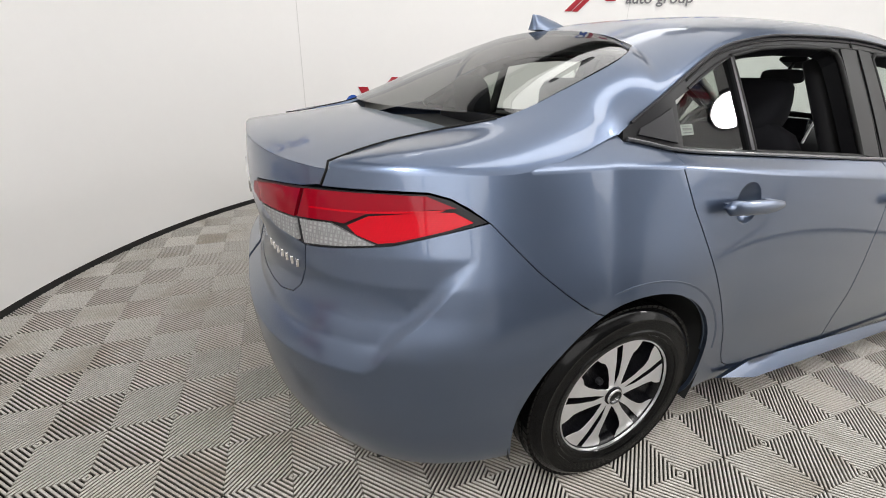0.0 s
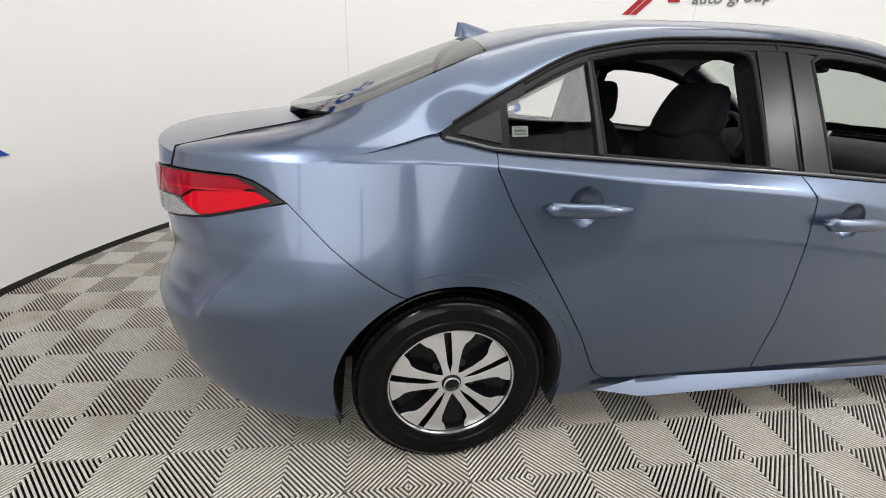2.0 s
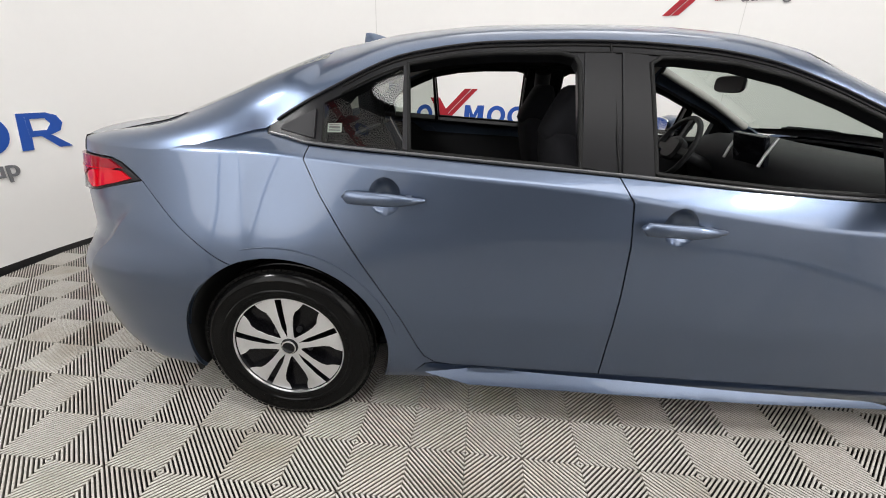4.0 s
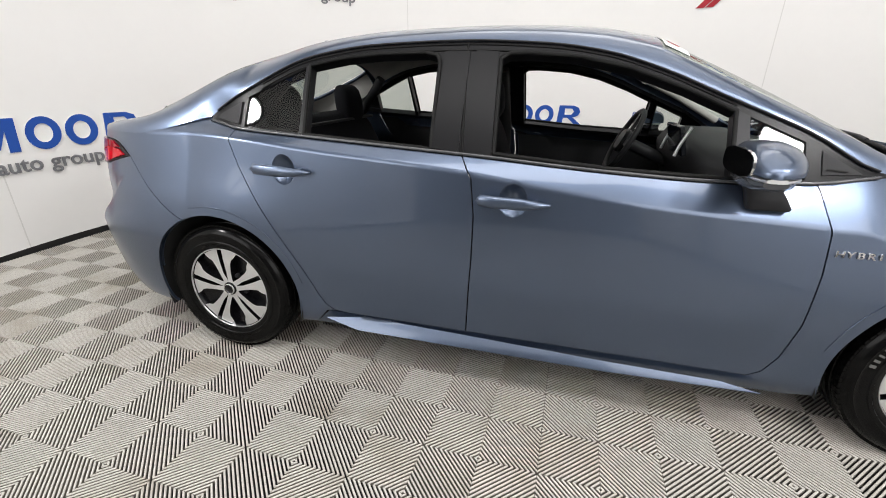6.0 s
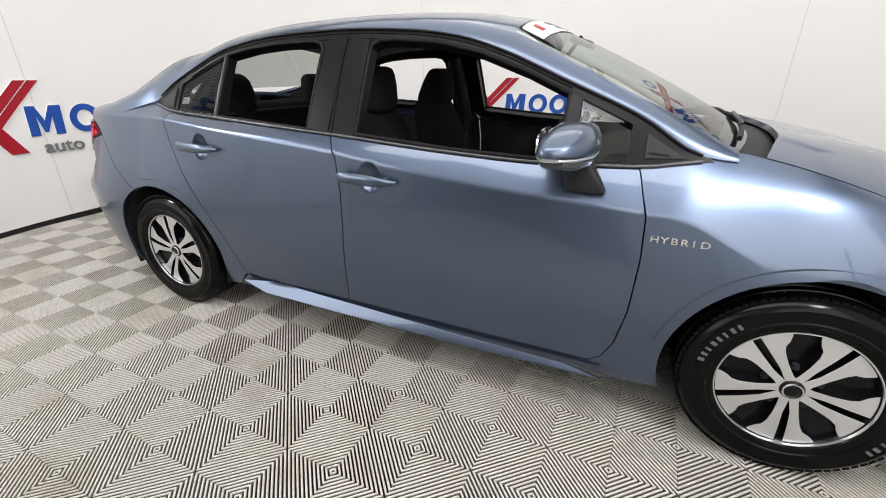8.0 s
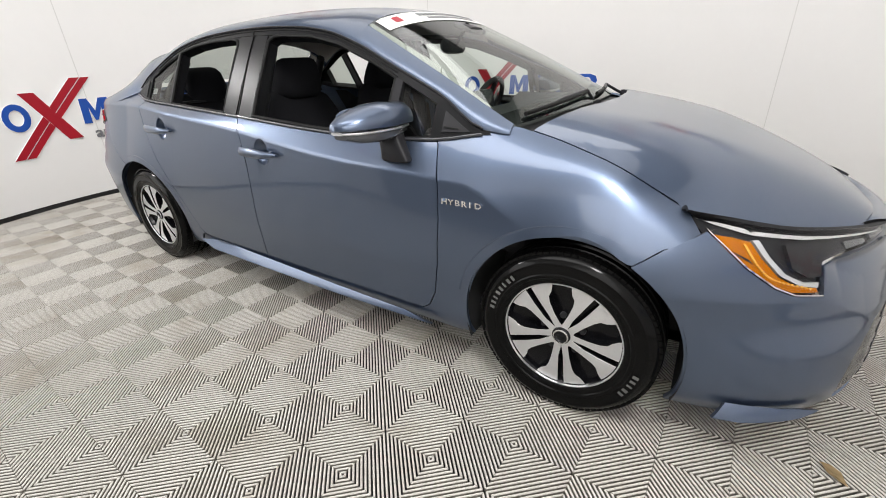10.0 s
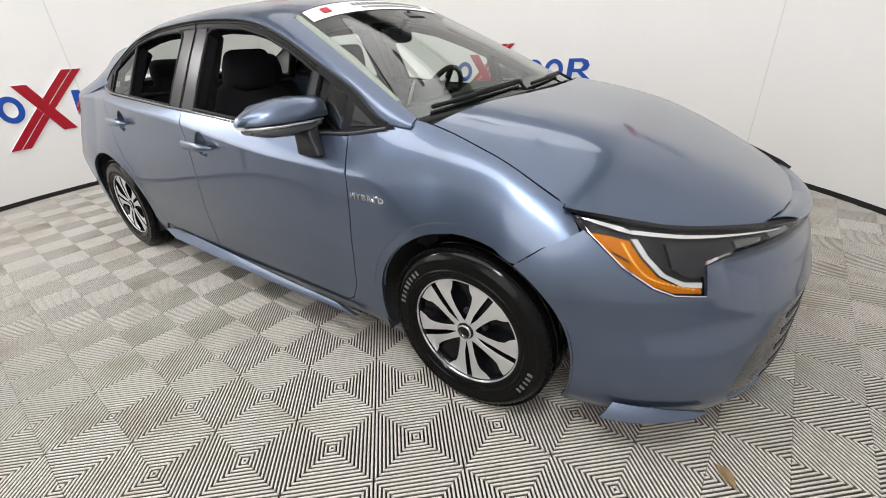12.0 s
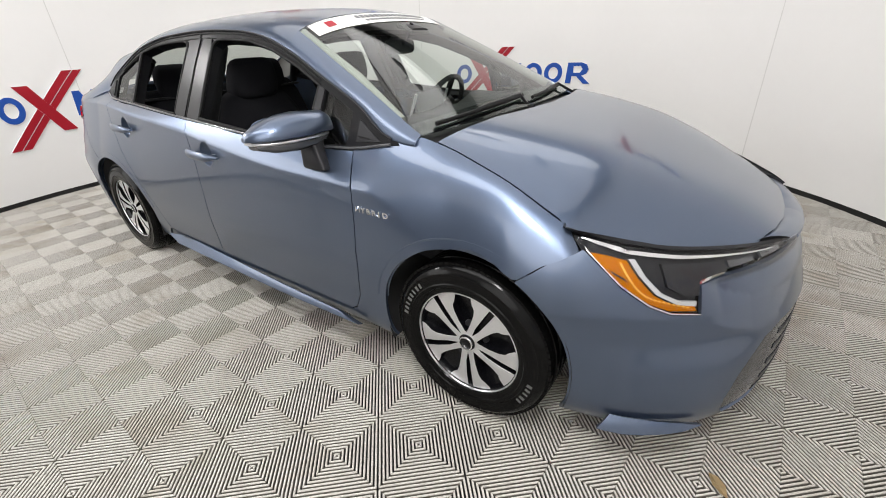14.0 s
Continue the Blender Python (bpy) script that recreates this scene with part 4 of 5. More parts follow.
# rear end
BOOT_TOP = []
for q_ in np.linspace(-1.994, -2.45, 16):
    z_ = 1.0
    for _ in range(8):
        p_ = shell(np.array(q_), np.array(z_))
        z_ = float(trunk(p_[0], p_[1])[2])
    BOOT_TOP.append((float(q_), z_))
TL = [(-1.672, 0.895), (-1.707, 0.922), (-1.739, 0.943), (-1.781, 0.955), (-1.858, 0.955), (-1.960, 0.953), (-2.075, 0.948), (-2.170, 0.940), (-2.268, 0.925),
      (-2.282, 0.890), (-2.247, 0.861), (-2.145, 0.829), (-2.072, 0.814), (-1.960, 0.829), (-1.858, 0.844), (-1.749, 0.873)]
for mir in (False, True):
    tail = panel("taillight", TL, shell, BLACK, car, mirror=mir, lift=0.002, gap=0.001, thick=0.03, label="red and clear tail light with black edge")
    panel("red_lens", [(-1.70, 0.896), (-1.735, 0.918), (-1.79, 0.918), (-1.90, 0.905), (-1.95, 0.880), (-1.93, 0.862), (-1.885, 0.848), (-1.85, 0.853), (-1.749, 0.880)], shell, RED_LENS, tail, mirror=mir, step=0.015, lift=0.010, gap=0, label="bright red lens")
    panel("red_lens", [(-1.73, 0.926), (-1.785, 0.951), (-1.87, 0.952), (-1.96, 0.950), (-2.050, 0.946), (-2.078, 0.880), (-1.99, 0.885), (-1.955, 0.884), (-1.905, 0.909), (-1.79, 0.922)], shell, DARK_RED, tail, mirror=mir, step=0.015, lift=0.012, gap=0, label="dark red lens")
    panel("red_lens", [(-2.062, 0.944), (-2.17, 0.936), (-2.262, 0.921), (-2.27, 0.893), (-2.238, 0.878), (-2.09, 0.878)], shell, DARK_RED, tail, mirror=mir, step=0.02, lift=0.012, gap=0, label="dark red lens")
    panel("lens_line", [(-1.75, 0.9235), (-1.90, 0.915), (-2.04, 0.910), (-2.04, 0.906), (-1.90, 0.9105), (-1.76, 0.919)], shell, RED_LENS, tail, mirror=mir, step=0.02, lift=0.0135, gap=0, thick=0.003)
    panel("clear_lens", [(-2.073, 0.875), (-1.99, 0.880), (-1.93, 0.858), (-1.892, 0.844), (-1.96, 0.834), (-2.068, 0.822)], shell, FACET_LENS, tail, mirror=mir, step=0.02, lift=0.011, gap=0, label="clear lens")
    panel("clear_lens", [(-2.09, 0.873), (-2.228, 0.873), (-2.17, 0.836), (-2.088, 0.824)], shell, FACET_LENS, tail, mirror=mir, step=0.02, lift=0.011, gap=0, label="clear lens")
    T_LOW = [(-2.079, 0.812), (-2.107, 0.742), (-2.121, 0.695), (-2.145, 0.668), (-2.20, 0.655), (-2.45, 0.648)]
    rear_bumper = panel("rear_bumper", arch(-WX, 113.5, 200) + [(-1.60, 0.20), (-1.75, 0.205), (-1.95, 0.21), (-2.2, 0.21), (-2.45, 0.21)] + T_LOW[::-1] + [(-1.960, 0.829), (-1.858, 0.844), (-1.749, 0.873), (-1.668, 0.893), (-1.581, 0.782)],
                        shell, PAINT, car, mirror=mir, gap=0.0008, step=0.0125, crease=lambda q: np.interp(q, [-1.861, -1.86, -1.837, -1.80, -1.746, -1.68, -1.679], [0, 0.50, 0.561, 0.65, 0.744, 0.83, 2]), label="blue-grey rear bumper")
    arch_lip(-WX, 113.8, 168, rear_bumper, mir)
    panel("boot_face", T_LOW + BOOT_TOP[::-1] + [(-1.999, 0.992), (-2.016, 0.958), (-2.075, 0.948), (-2.17, 0.940), (-2.268, 0.925), (-2.282, 0.890), (-2.247, 0.861), (-2.145, 0.829)],
          shell, PAINT, car, mirror=mir, gap=0.0015, label="blue-grey boot lid face")
half = [(-1.898, 0.0), (-1.862, 0.25), (-1.79, 0.47), (-1.745, 0.600), (-1.80, 0.580), (-1.86, 0.558), (-1.95, 0.550), (-2.043, 0.562)] + [(float(p[0]), -float(p[1])) for p in (shell(np.array(q), np.array(z)) for q, z in BOOT_TOP)]
panel("boot_lid", [(x, -y) for x, y in half] + [(x, y) for x, y in half[::-1][1:-1]], trunk, PAINT, car, step=0.04, gap=0.001, thick=0.02, label="blue-grey boot lid")
for s in (1, -1):
    seam_ = [RG_EDGE(np.array(x)) for x in np.linspace(-1.71, -2.04, 10)] + [shell(np.array(q), np.array(z)) for q, z in ((-1.993, 1.009), (-1.998, 0.992), (-2.015, 0.957))]
    tube("shut_line", [tuple(p * [1, s, 1] + [0, 0, 0.0005]) for p in seam_], 0.0028, RUBBER, car)

# panes
ws = panel("windscreen", [(0.0, -1), (1, -1), (1, 1), (0, 1)], screen, CLEAR, car, step=0.08, gap=0.0, thick=0.0, label="clear windscreen")
rp = panel("rear_window", [(0.0, -1), (1, -1), (1, 1), (0, 1)], rear_pane, TINT, car, step=0.08, gap=0.0, thick=0.0, label="tinted rear window")
ws.visible_shadow = rp.visible_shadow = False

# door frames and cabin side
TOPL = [(x, float(ZT(x))) for x in np.linspace(-1.385, 1.02, 60)]
OUTER = belt(-1.39, 1.03, 40, 0.002) + TOPL[::-1]
REAR_FIX = [(-1.205, 1.035), (-0.945, 1.018), (-0.956, 1.262), (-1.05, 1.222), (-1.205, 1.148)]
REAR_OPEN = [(-0.924, 1.014), (-0.395, 0.985), (-0.40, 1.28), (-0.415, 1.304), (-0.46, 1.314), (-0.65, 1.310), (-0.80, 1.297), (-0.943, 1.270)]
FRONT_OPEN = [(-0.165, 0.976), (0.22, 0.944), (0.57, 0.928), (0.592, 0.928), (0.598, 1.128), (0.45, 1.194), (0.27, 1.259), (0.10, 1.296), (-0.08, 1.310), (-0.145, 1.308), (-0.176, 1.29)]
FRONT_TRI = [(0.640, 0.930), (0.800, 0.934), (0.800, 1.042), (0.640, 1.112)]
for mir in (False, True):
    frame_ = panel("window_frame", OUTER, house, PILLAR, car, mirror=mir, step=0.05, gap=0.0, holes=(REAR_FIX, REAR_OPEN, FRONT_OPEN, FRONT_TRI), thick=0.05, label="black window frames and pillars")
    for nm, pl in (("quarter_pane", REAR_FIX), ("front_pane", FRONT_TRI)):
        g = panel(nm, pl, house, TINT, frame_, mirror=mir, gap=-0.004, thick=0, lift=-0.006, label="tinted fixed pane")
        g.visible_shadow = False
    s = 1 if not mir else -1
    for pl in ([(-0.392, 0.988), (-0.292, 0.976), (-0.290, 1.315), (-0.385, 1.315)], [(-0.268, 0.974), (-0.172, 0.968), (-0.186, 1.312), (-0.268, 1.318)]):
        panel("pillar_cover", pl, house, PILLAR, frame_, mirror=mir, step=0.03, lift=0.005, gap=0, thick=0.02, label="satin black pillar cover")
    for pl in (REAR_OPEN, FRONT_OPEN):
        loop = [tuple(house(np.array(x), np.array(z)) * [1, s, 1]) for x, z in resample(pl + pl[:1], 0.04)]
        tube("window_rubber", loop, 0.008, RUBBER, frame_)
    panel("corner_plate", [(-1.345, 1.064), (-1.228, 1.043), (-1.228, 1.128), (-1.335, 1.078)], house, PLASTIC, frame_, mirror=mir, step=0.03, lift=0.006, gap=0, thick=0.008, label="grey-black triangular plate")
    for low_ in (0.010, 0.030):
        tube("frame_ridge", [tuple(house(np.array(x), ZT(x) - low_) * [1, s, 1] + [0, -0.001 * s, 0]) for x in np.linspace(-1.15, 0.60, 44)], 0.0035, RUBBER, frame_)
    belt_pts = [house(np.array(x), ZB(x) + 0.006) * [1, s, 1] + [0, -0.004 * s, 0] for x in np.linspace(-1.38, 1.0, 40)]
    tube("belt_strip", [tuple(p) for p in belt_pts], 0.006, GRILLE_GREY, frame_)


# ---- wheels ----
def wheel(x, y, flip, phase):
    w = thing("wheel", "", "", None)
    w.parent = car
    w.matrix_world = pose(x, y, WZ, rz=180 if flip else 0)
    bm = bmesh.new()
    prof = [(0.198, -0.085), (0.205, -0.098), (0.212, -0.1015), (0.222, -0.103), (0.226, -0.1065), (0.236, -0.1075), (0.240, -0.1045), (0.262, -0.1045), (0.272, -0.104), (0.275, -0.1055), (0.283, -0.101), (0.298, -0.088), (0.306, -0.070)]
    for c in (-0.042, 0.0, 0.042):
        prof += [(0.311, c - 0.012 - 0.004), (0.304, c - 0.010), (0.304, c - 0.004), (0.312, c)]
    prof += [(0.306, 0.070), (0.298, 0.088), (0.280, 0.100), (0.225, 0.103), (0.198, 0.085)]
    ring(bm, prof, 96)
    part("tyre", bm, TYRE, w, angle=30)
    bm = bmesh.new()
    for k in range(84):
        a = 2 * math.pi * k / 84
        for sgn in (-1, 1):
            vs = box(bm, -0.009, 0.009, sgn * 0.062 - 0.022, sgn * 0.062 + 0.022, 0.290, 0.3085)
            bmesh.ops.rotate(bm, verts=vs, cent=(0, 0, 0), matrix=Matrix.Rotation(a + sgn * 0.02, 3, "Y"))
    tagged(part("tread", bm, TYRE, w, smooth=False), kind="stuff")
    bm = bmesh.new()
    ring(bm, [(0.203, -0.088), (0.2015, -0.095), (0.1985, -0.0955), (0.1975, -0.089)], 80)
    part("rim_edge", bm, SILVER, w, "bright machined rim edge")
    bm = bmesh.new()
    ring(bm, [(0.1978, -0.089), (0.189, -0.078), (0.186, 0.06), (0.19, 0.08)], 80)
    part("rim", bm, WHEEL_BLACK, w)
    bm = bmesh.new()
    ring(bm, [(0.0001, -0.058), (0.05, -0.06), (0.12, -0.052), (0.188, -0.066), (0.188, -0.02), (0.0001, -0.02)], 64)
    cover = part("wheel_cover", bm, WHEEL_BLACK, w, "gloss black wheel cover")
    for k in range(10):
        ang = (k // 2) * 72 + (18 if k % 2 else -18) + phase
        sg = 1 if k % 2 else -1
        bm = bmesh.new()
        # outline in (along, across)
        o = [(0.030, -0.012), (0.08, -0.017), (0.135, -0.030), (0.1915, -0.044), (0.1965, -0.02), (0.1978, 0.0), (0.1962, 0.022), (0.183, 0.019), (0.166, 0.012), (0.152, 0.002), (0.13, -0.001), (0.09, 0.001), (0.05, 0.006), (0.030, 0.012)]
        o = [(a, sg * (b * 1.22 + 0.003)) for a, b in o]
        def lift_(a):
            return -0.079 - 0.010 * math.sin(min(1, a / 0.19) * math.pi * 0.8)
        top = [bm.verts.new((a, lift_(a), b)) for a, b in o]
        low = [bm.verts.new((a, -0.045, b * 1.12)) for a, b in o]
        bm.faces.new(top)
        for i in range(len(o)):
            j = (i + 1) % len(o)
            bm.faces.new((top[i], top[j], low[j], low[i])).material_index = 1
        bmesh.ops.rotate(bm, verts=bm.verts, cent=(0, 0, 0), matrix=Matrix.Rotation(radians(-ang), 3, "Y"))
        spoke = part("spoke", bm, SILVER, w, "machined silver spoke with black flanks", smooth=True, bevel=0.001, seg=1)
        spoke.data.materials.append(WHEEL_BLACK)
        # pocket with its bolt between two spokes
        if k % 2:
            bm = bmesh.new()
            pa = radians(ang + 18)
            ring(bm, [(0.0001, -0.072), (0.009, -0.072), (0.011, -0.066), (0.011, -0.05)], 12, "y", (0.07 * math.cos(pa), 0, 0.07 * math.sin(pa)))
            part("wheel_nut", bm, PLASTIC, w)
    bm = bmesh.new()
    ring(bm, [(0.0001, -0.092), (0.026, -0.091), (0.031, -0.087), (0.034, -0.07)], 40)
    part("hub_cap", bm, WHEEL_BLACK, w)
    bm = bmesh.new()
    ring(bm, [(0.022, -0.091), (0.0225, -0.0945), (0.027, -0.0935), (0.027, -0.090)], 40, closed=True)
    part("hub_ring", bm, CHROME, w)
    # raised sidewall marks
    for a0, a1, r in ((-78, -36, 0.256), (104, 130, 0.256)) if x > 0 else ():
        n = int((a1 - a0) / 5)
        for k in range(n):
            bm = bmesh.new()
            vs = box(bm, -0.007, 0.004 - 0.002 * (k % 3), -0.1058, -0.103, r - 0.009, r + 0.009)
            bmesh.ops.rotate(bm, verts=bm.verts, cent=(0, 0, 0), matrix=Matrix.Rotation(radians(a0 + 5 * k), 3, "Y"))
            part("sidewall_mark", bm, WHITE_INK, w)
    return w


for x in (-WX, WX):
    wheel(x, -0.765, False, 96 if x < 0 else 58)
    wheel(x, 0.765, True, 96 if x < 0 else 58)
    # wheel wells
    for s in (-1, 1):
        bm = bmesh.new()
        rows = []
        for a in np.linspace(-20, 200, 30):
            rows.append([bm.verts.new((x + 0.372 * math.cos(radians(a)), s * y, WZ + 0.372 * math.sin(radians(a)))) for y in (0.50, 0.852)])
        for r0, r1 in zip(rows, rows[1:]):
            bm.faces.new((r0[0], r0[1], r1[1], r1[0]))
        bm.faces.new([r[0] for r in rows])
        part("wheel_well", bm, UNDER, car)

# under tray
bm = bmesh.new()
prism(bm, [(-2.05, -0.70), (-1.75, -0.78), (-1.73, -0.5), (-0.98, -0.5), (-0.98, -0.80), (0.96, -0.80), (0.98, -0.5), (1.73, -0.5), (1.75, -0.74), (2.0, -0.66), (2.14, -0.4),
           (2.14, 0.4), (2.0, 0.66), (1.75, 0.74), (1.73, 0.5), (0.98, 0.5), (0.96, 0.80), (-0.98, 0.80), (-0.98, 0.5), (-1.73, 0.5), (-1.75, 0.78), (-2.05, 0.70)], 0.19, 0.23, "z")
part("under_tray", bm, UNDER, car)

# ---- fittings of the car ----
def loft(bm, rings, cap=True):
    rows = [[bm.verts.new(p) for p in r] for r in rings]
    n = len(rows[0])
    for r0, r1 in zip(rows, rows[1:]):
        for i in range(n):
            bm.faces.new((r0[i], r0[(i + 1) % n], r1[(i + 1) % n], r1[i]))
    if cap:
        bm.faces.new(rows[0]), bm.faces.new(rows[-1][::-1])


def oval(cx, cy, cz, rx, rz, n=20, p=2.6, plane="xz"):
    out = []
    for k in range(n):
        a = 2 * math.pi * k / n
        c, s = math.cos(a), math.sin(a)
        u, v = rx * math.copysign(abs(c) ** (2 / p), c), rz * math.copysign(abs(s) ** (2 / p), s)
        out.append((cx + u, cy, cz + v) if plane == "xz" else ((cx, cy + u, cz + v) if plane == "yz" else (cx + u, cy + v, cz)))
    return out


def dome(cx, cy, cz, rx, rt, rb, n=28):
    """A rounded cross-section, high above the waist and shallow below it."""
    out = []
    for k in range(n):
        a = 2 * math.pi * k / n
        c, u = math.cos(a), math.sin(a)
        out.append((cx + rx * math.copysign(abs(c) ** 0.75, c), cy, cz + (rt if u > 0 else rb) * math.copysign(abs(u) ** (0.85 if u > 0 else 0.5), u)))
    return out


for s in (1, -1):
    # outside mirror
    mirror = new("side_mirror")
    mirror.parent = car
    tagged(mirror, "blue-grey door mirror on a black foot")
    bm = bmesh.new()
    loft(bm, [dome(x, s * y, 0.984, rx, rt * 0.86, 0.006) for x, y, rx, rt in (
        (0.655, -0.748, 0.058, 0.066), (0.652, -0.765, 0.068, 0.078), (0.648, -0.80, 0.074, 0.079), (0.645, -0.86, 0.079, 0.086), (0.640, -0.92, 0.077, 0.082),
        (0.632, -0.97, 0.070, 0.068), (0.622, -1.01, 0.056, 0.048), (0.612, -1.035, 0.038, 0.030), (0.604, -1.048, 0.016, 0.014))])
    part("shell", bm, PAINT, mirror, "blue-grey upper shell", angle=50)
    bm = bmesh.new()
    loft(bm, [dome(x, s * y, 0.972, rx, 0.006, rb) for x, y, rx, rb in (
        (0.648, -0.765, 0.058, 0.008), (0.645, -0.83, 0.074, 0.010), (0.638, -0.92, 0.074, 0.010), (0.622, -1.0, 0.056, 0.009), (0.608, -1.038, 0.026, 0.006))])
    part("light_strip", bm, SILVER, mirror, "thin silver strip with a turn signal", angle=50)
    bm = bmesh.new()
    loft(bm, [dome(x, s * y, 0.964, rx, 0.004, rb * 1.5) for x, y, rx, rb in (
        (0.645, -0.765, 0.050, 0.014), (0.642, -0.83, 0.070, 0.024), (0.635, -0.90, 0.072, 0.026), (0.625, -0.97, 0.058, 0.022), (0.612, -1.025, 0.030, 0.010))])
    part("lower_shell", bm, GRILLE_GREY, mirror, "gloss black lower shell", angle=50)
    bm = bmesh.new()
    loft(bm, [oval(0.566, s * -0.885, 1.0, 0.110, 0.040, 24, 3.2, "yz"), oval(0.560, s * -0.885, 1.0, 0.107, 0.038, 24, 3.2, "yz")])
    part("mirror_glass", bm, CHROME, mirror)
    bm = bmesh.new()
    loft(bm, [oval(x, s * y, z, rx, ry, 24, 4.5, "xy") for x, y, z, rx, ry in (
        (0.655, -0.815, 0.945, 0.046, 0.030), (0.668, -0.825, 0.915, 0.050, 0.026), (0.682, -0.833, 0.885, 0.056, 0.023), (0.692, -0.838, 0.856, 0.062, 0.022), (0.693, -0.838, 0.849, 0.058, 0.018))])
    part("foot", bm, BLACK, mirror, "satin black mirror foot", angle=50)
    # front triangle trim, window bars
    panel("sail_groove", [(0.855, 0.962), (0.91, 0.957), (0.912, 0.960), (0.855, 0.966)], house, RUBBER, car, mirror=(s < 0), step=0.02, lift=0.009, gap=0, thick=0.002)
    panel("sail_trim", [(0.845, 0.948), (0.955, 0.953), (0.845, 1.018)], house, PLASTIC, car, mirror=(s < 0), step=0.03, lift=0.004, gap=0, thick=0.004)
    for pl in ([(-0.945, 1.018), (-0.924, 1.016), (-0.942, 1.268), (-0.957, 1.263)], [(0.598, 0.93), (0.638, 0.93), (0.638, 1.113), (0.598, 1.13)]):
        panel("window_bar", pl, house, BLACK, car, mirror=(s < 0), step=0.04, lift=0.006, gap=0.001, thick=0.02)
    # drip line along the roof edge
    tube("roof_moulding", [tuple(p * [1, s, 1] + [0, -0.004 * s, 0.004]) for p in outer_edge(np.linspace(-1.36, 1.0, 50))], 0.004, BLACK, car)

# small label inside the fixed rear pane
label_ = new("pane_label")
label_.parent = car
tagged(label_, "small pale printed label on the fixed rear pane")
panel("sheet", [(-1.192, 1.065), (-1.146, 1.067), (-1.146, 1.094), (-1.192, 1.092)], house, mat("pale_label", (0.42, 0.44, 0.42), 0.6), label_, step=0.03, lift=-0.010, gap=0, thick=0.0006)
for z0, z1 in ((1.070, 1.074), (1.077, 1.084), (1.087, 1.089)):
    panel("print_bar", [(-1.187, z0), (-1.151, z0), (-1.151, z1), (-1.187, z1)], house, LOGO_GREY, label_, step=0.03, lift=-0.0085, gap=0, thick=0.0006)

# B pillar joint
for s in (1, -1):
    tube("door_joint", [tuple(house(np.array(x), np.array(z)) * [1, s, 1] + [0, -0.001 * s, 0]) for x, z in ((-0.276, 0.972), (-0.283, 1.05), (-0.29, 1.15), (-0.297, 1.25), (-0.303, 1.345))], 0.004, RUBBER, car)

# roof fin
bm = bmesh.new()
loft(bm, [oval(-1.135 - 0.055 * k + 0.0, 0.0, z, rx, ry, 16, 2.2, "xy") for k, z, rx, ry in (
    (0.0, 1.365, 0.092, 0.036), (0.15, 1.385, 0.080, 0.028), (0.5, 1.398, 0.058, 0.018), (0.9, 1.410, 0.034, 0.010), (1.2, 1.418, 0.016, 0.005))])
part("roof_fin", bm, PAINT, car, "blue-grey antenna fin", angle=60)

# cowl and wipers
def cowl(x, y):
    x, y = np.asarray(x, float), np.asarray(y, float)
    return np.stack([x, y, 0.985 - 0.05 * np.abs(y / 0.7) ** 2.0 - 0.10 * (x - 1.2)], -1)


half = [(1.165, 0.0), (1.155, 0.25), (1.12, 0.5), (1.06, 0.70), (1.17, 0.70), (1.23, 0.5), (1.27, 0.25), (1.285, 0.0)]
panel("cowl", [(x, -y) for x, y in half] + [(x, y) for x, y in half[::-1][1:-1]], cowl, PLASTIC, car, step=0.06, gap=0, label="black plastic scuttle panel")
for y0, y1 in ((-0.62, -0.06), (0.0, 0.52)):
    wiper = new("wiper")
    wiper.parent = car
    tagged(wiper, "black wiper arm and blade")
    def on(y, up):
        t = y / 0.69
        p = screen(np.array(0.965 - 0.03 * (y - y0) / (y1 - y0)), np.array(t))
        return (float(p[0]) + 0.012, y, float(p[2]) + up)
    tube("blade", [on(y, 0.009) for y in np.linspace(y0, y1, 12)], 0.008, RUBBER, wiper)
    tube("arm", [(1.20, y1 + 0.02, 0.975), on(y1 - 0.03, 0.018), on((y0 + y1) / 2, 0.018), on((y0 + y1) / 2 - 0.06, 0.014)], 0.007, BLACK, wiper)
    bm = bmesh.new()
    ring(bm, [(0.0001, 0.03), (0.016, 0.028), (0.02, 0.0)], 20, "z", (1.20, y1 + 0.02, 0.97))
    part("pivot", bm, BLACK, wiper)

# black band along the foot of the windscreen
panel("screen_band", [(0.915, -0.99), (1.0, -0.99), (1.0, 0.99), (0.915, 0.99), (0.90, 0.5), (0.895, 0.0), (0.90, -0.5)], screen, WHEEL_BLACK, car, step=0.06, lift=-0.004, gap=0, thick=0.0, label="black band along the foot of the windscreen")

# badge on the front wing
badge = new("badge")
badge.parent = car
tagged(badge, "chrome lettered hybrid badge")


def lettering(name, text, size, depth, m, material, parent):
    cu = bpy.data.curves.new(name, "FONT")
    cu.body, cu.size, cu.extrude = text, size, depth
    cu.align_x = "CENTER"
    cu.offset = 0.0005
    ob = new(name, cu)
    me = bpy.data.meshes.new_from_object(ob)
    bpy.data.objects.remove(ob)
    for v in me.vertices:
        v.co = m @ v.co
    return link(name, me, material, parent)


def on_side(x, z, out=0.0):
    p = shell(np.array(x), np.array(z))
    return Vector((float(p[0]), float(p[1]) - out, float(p[2])))


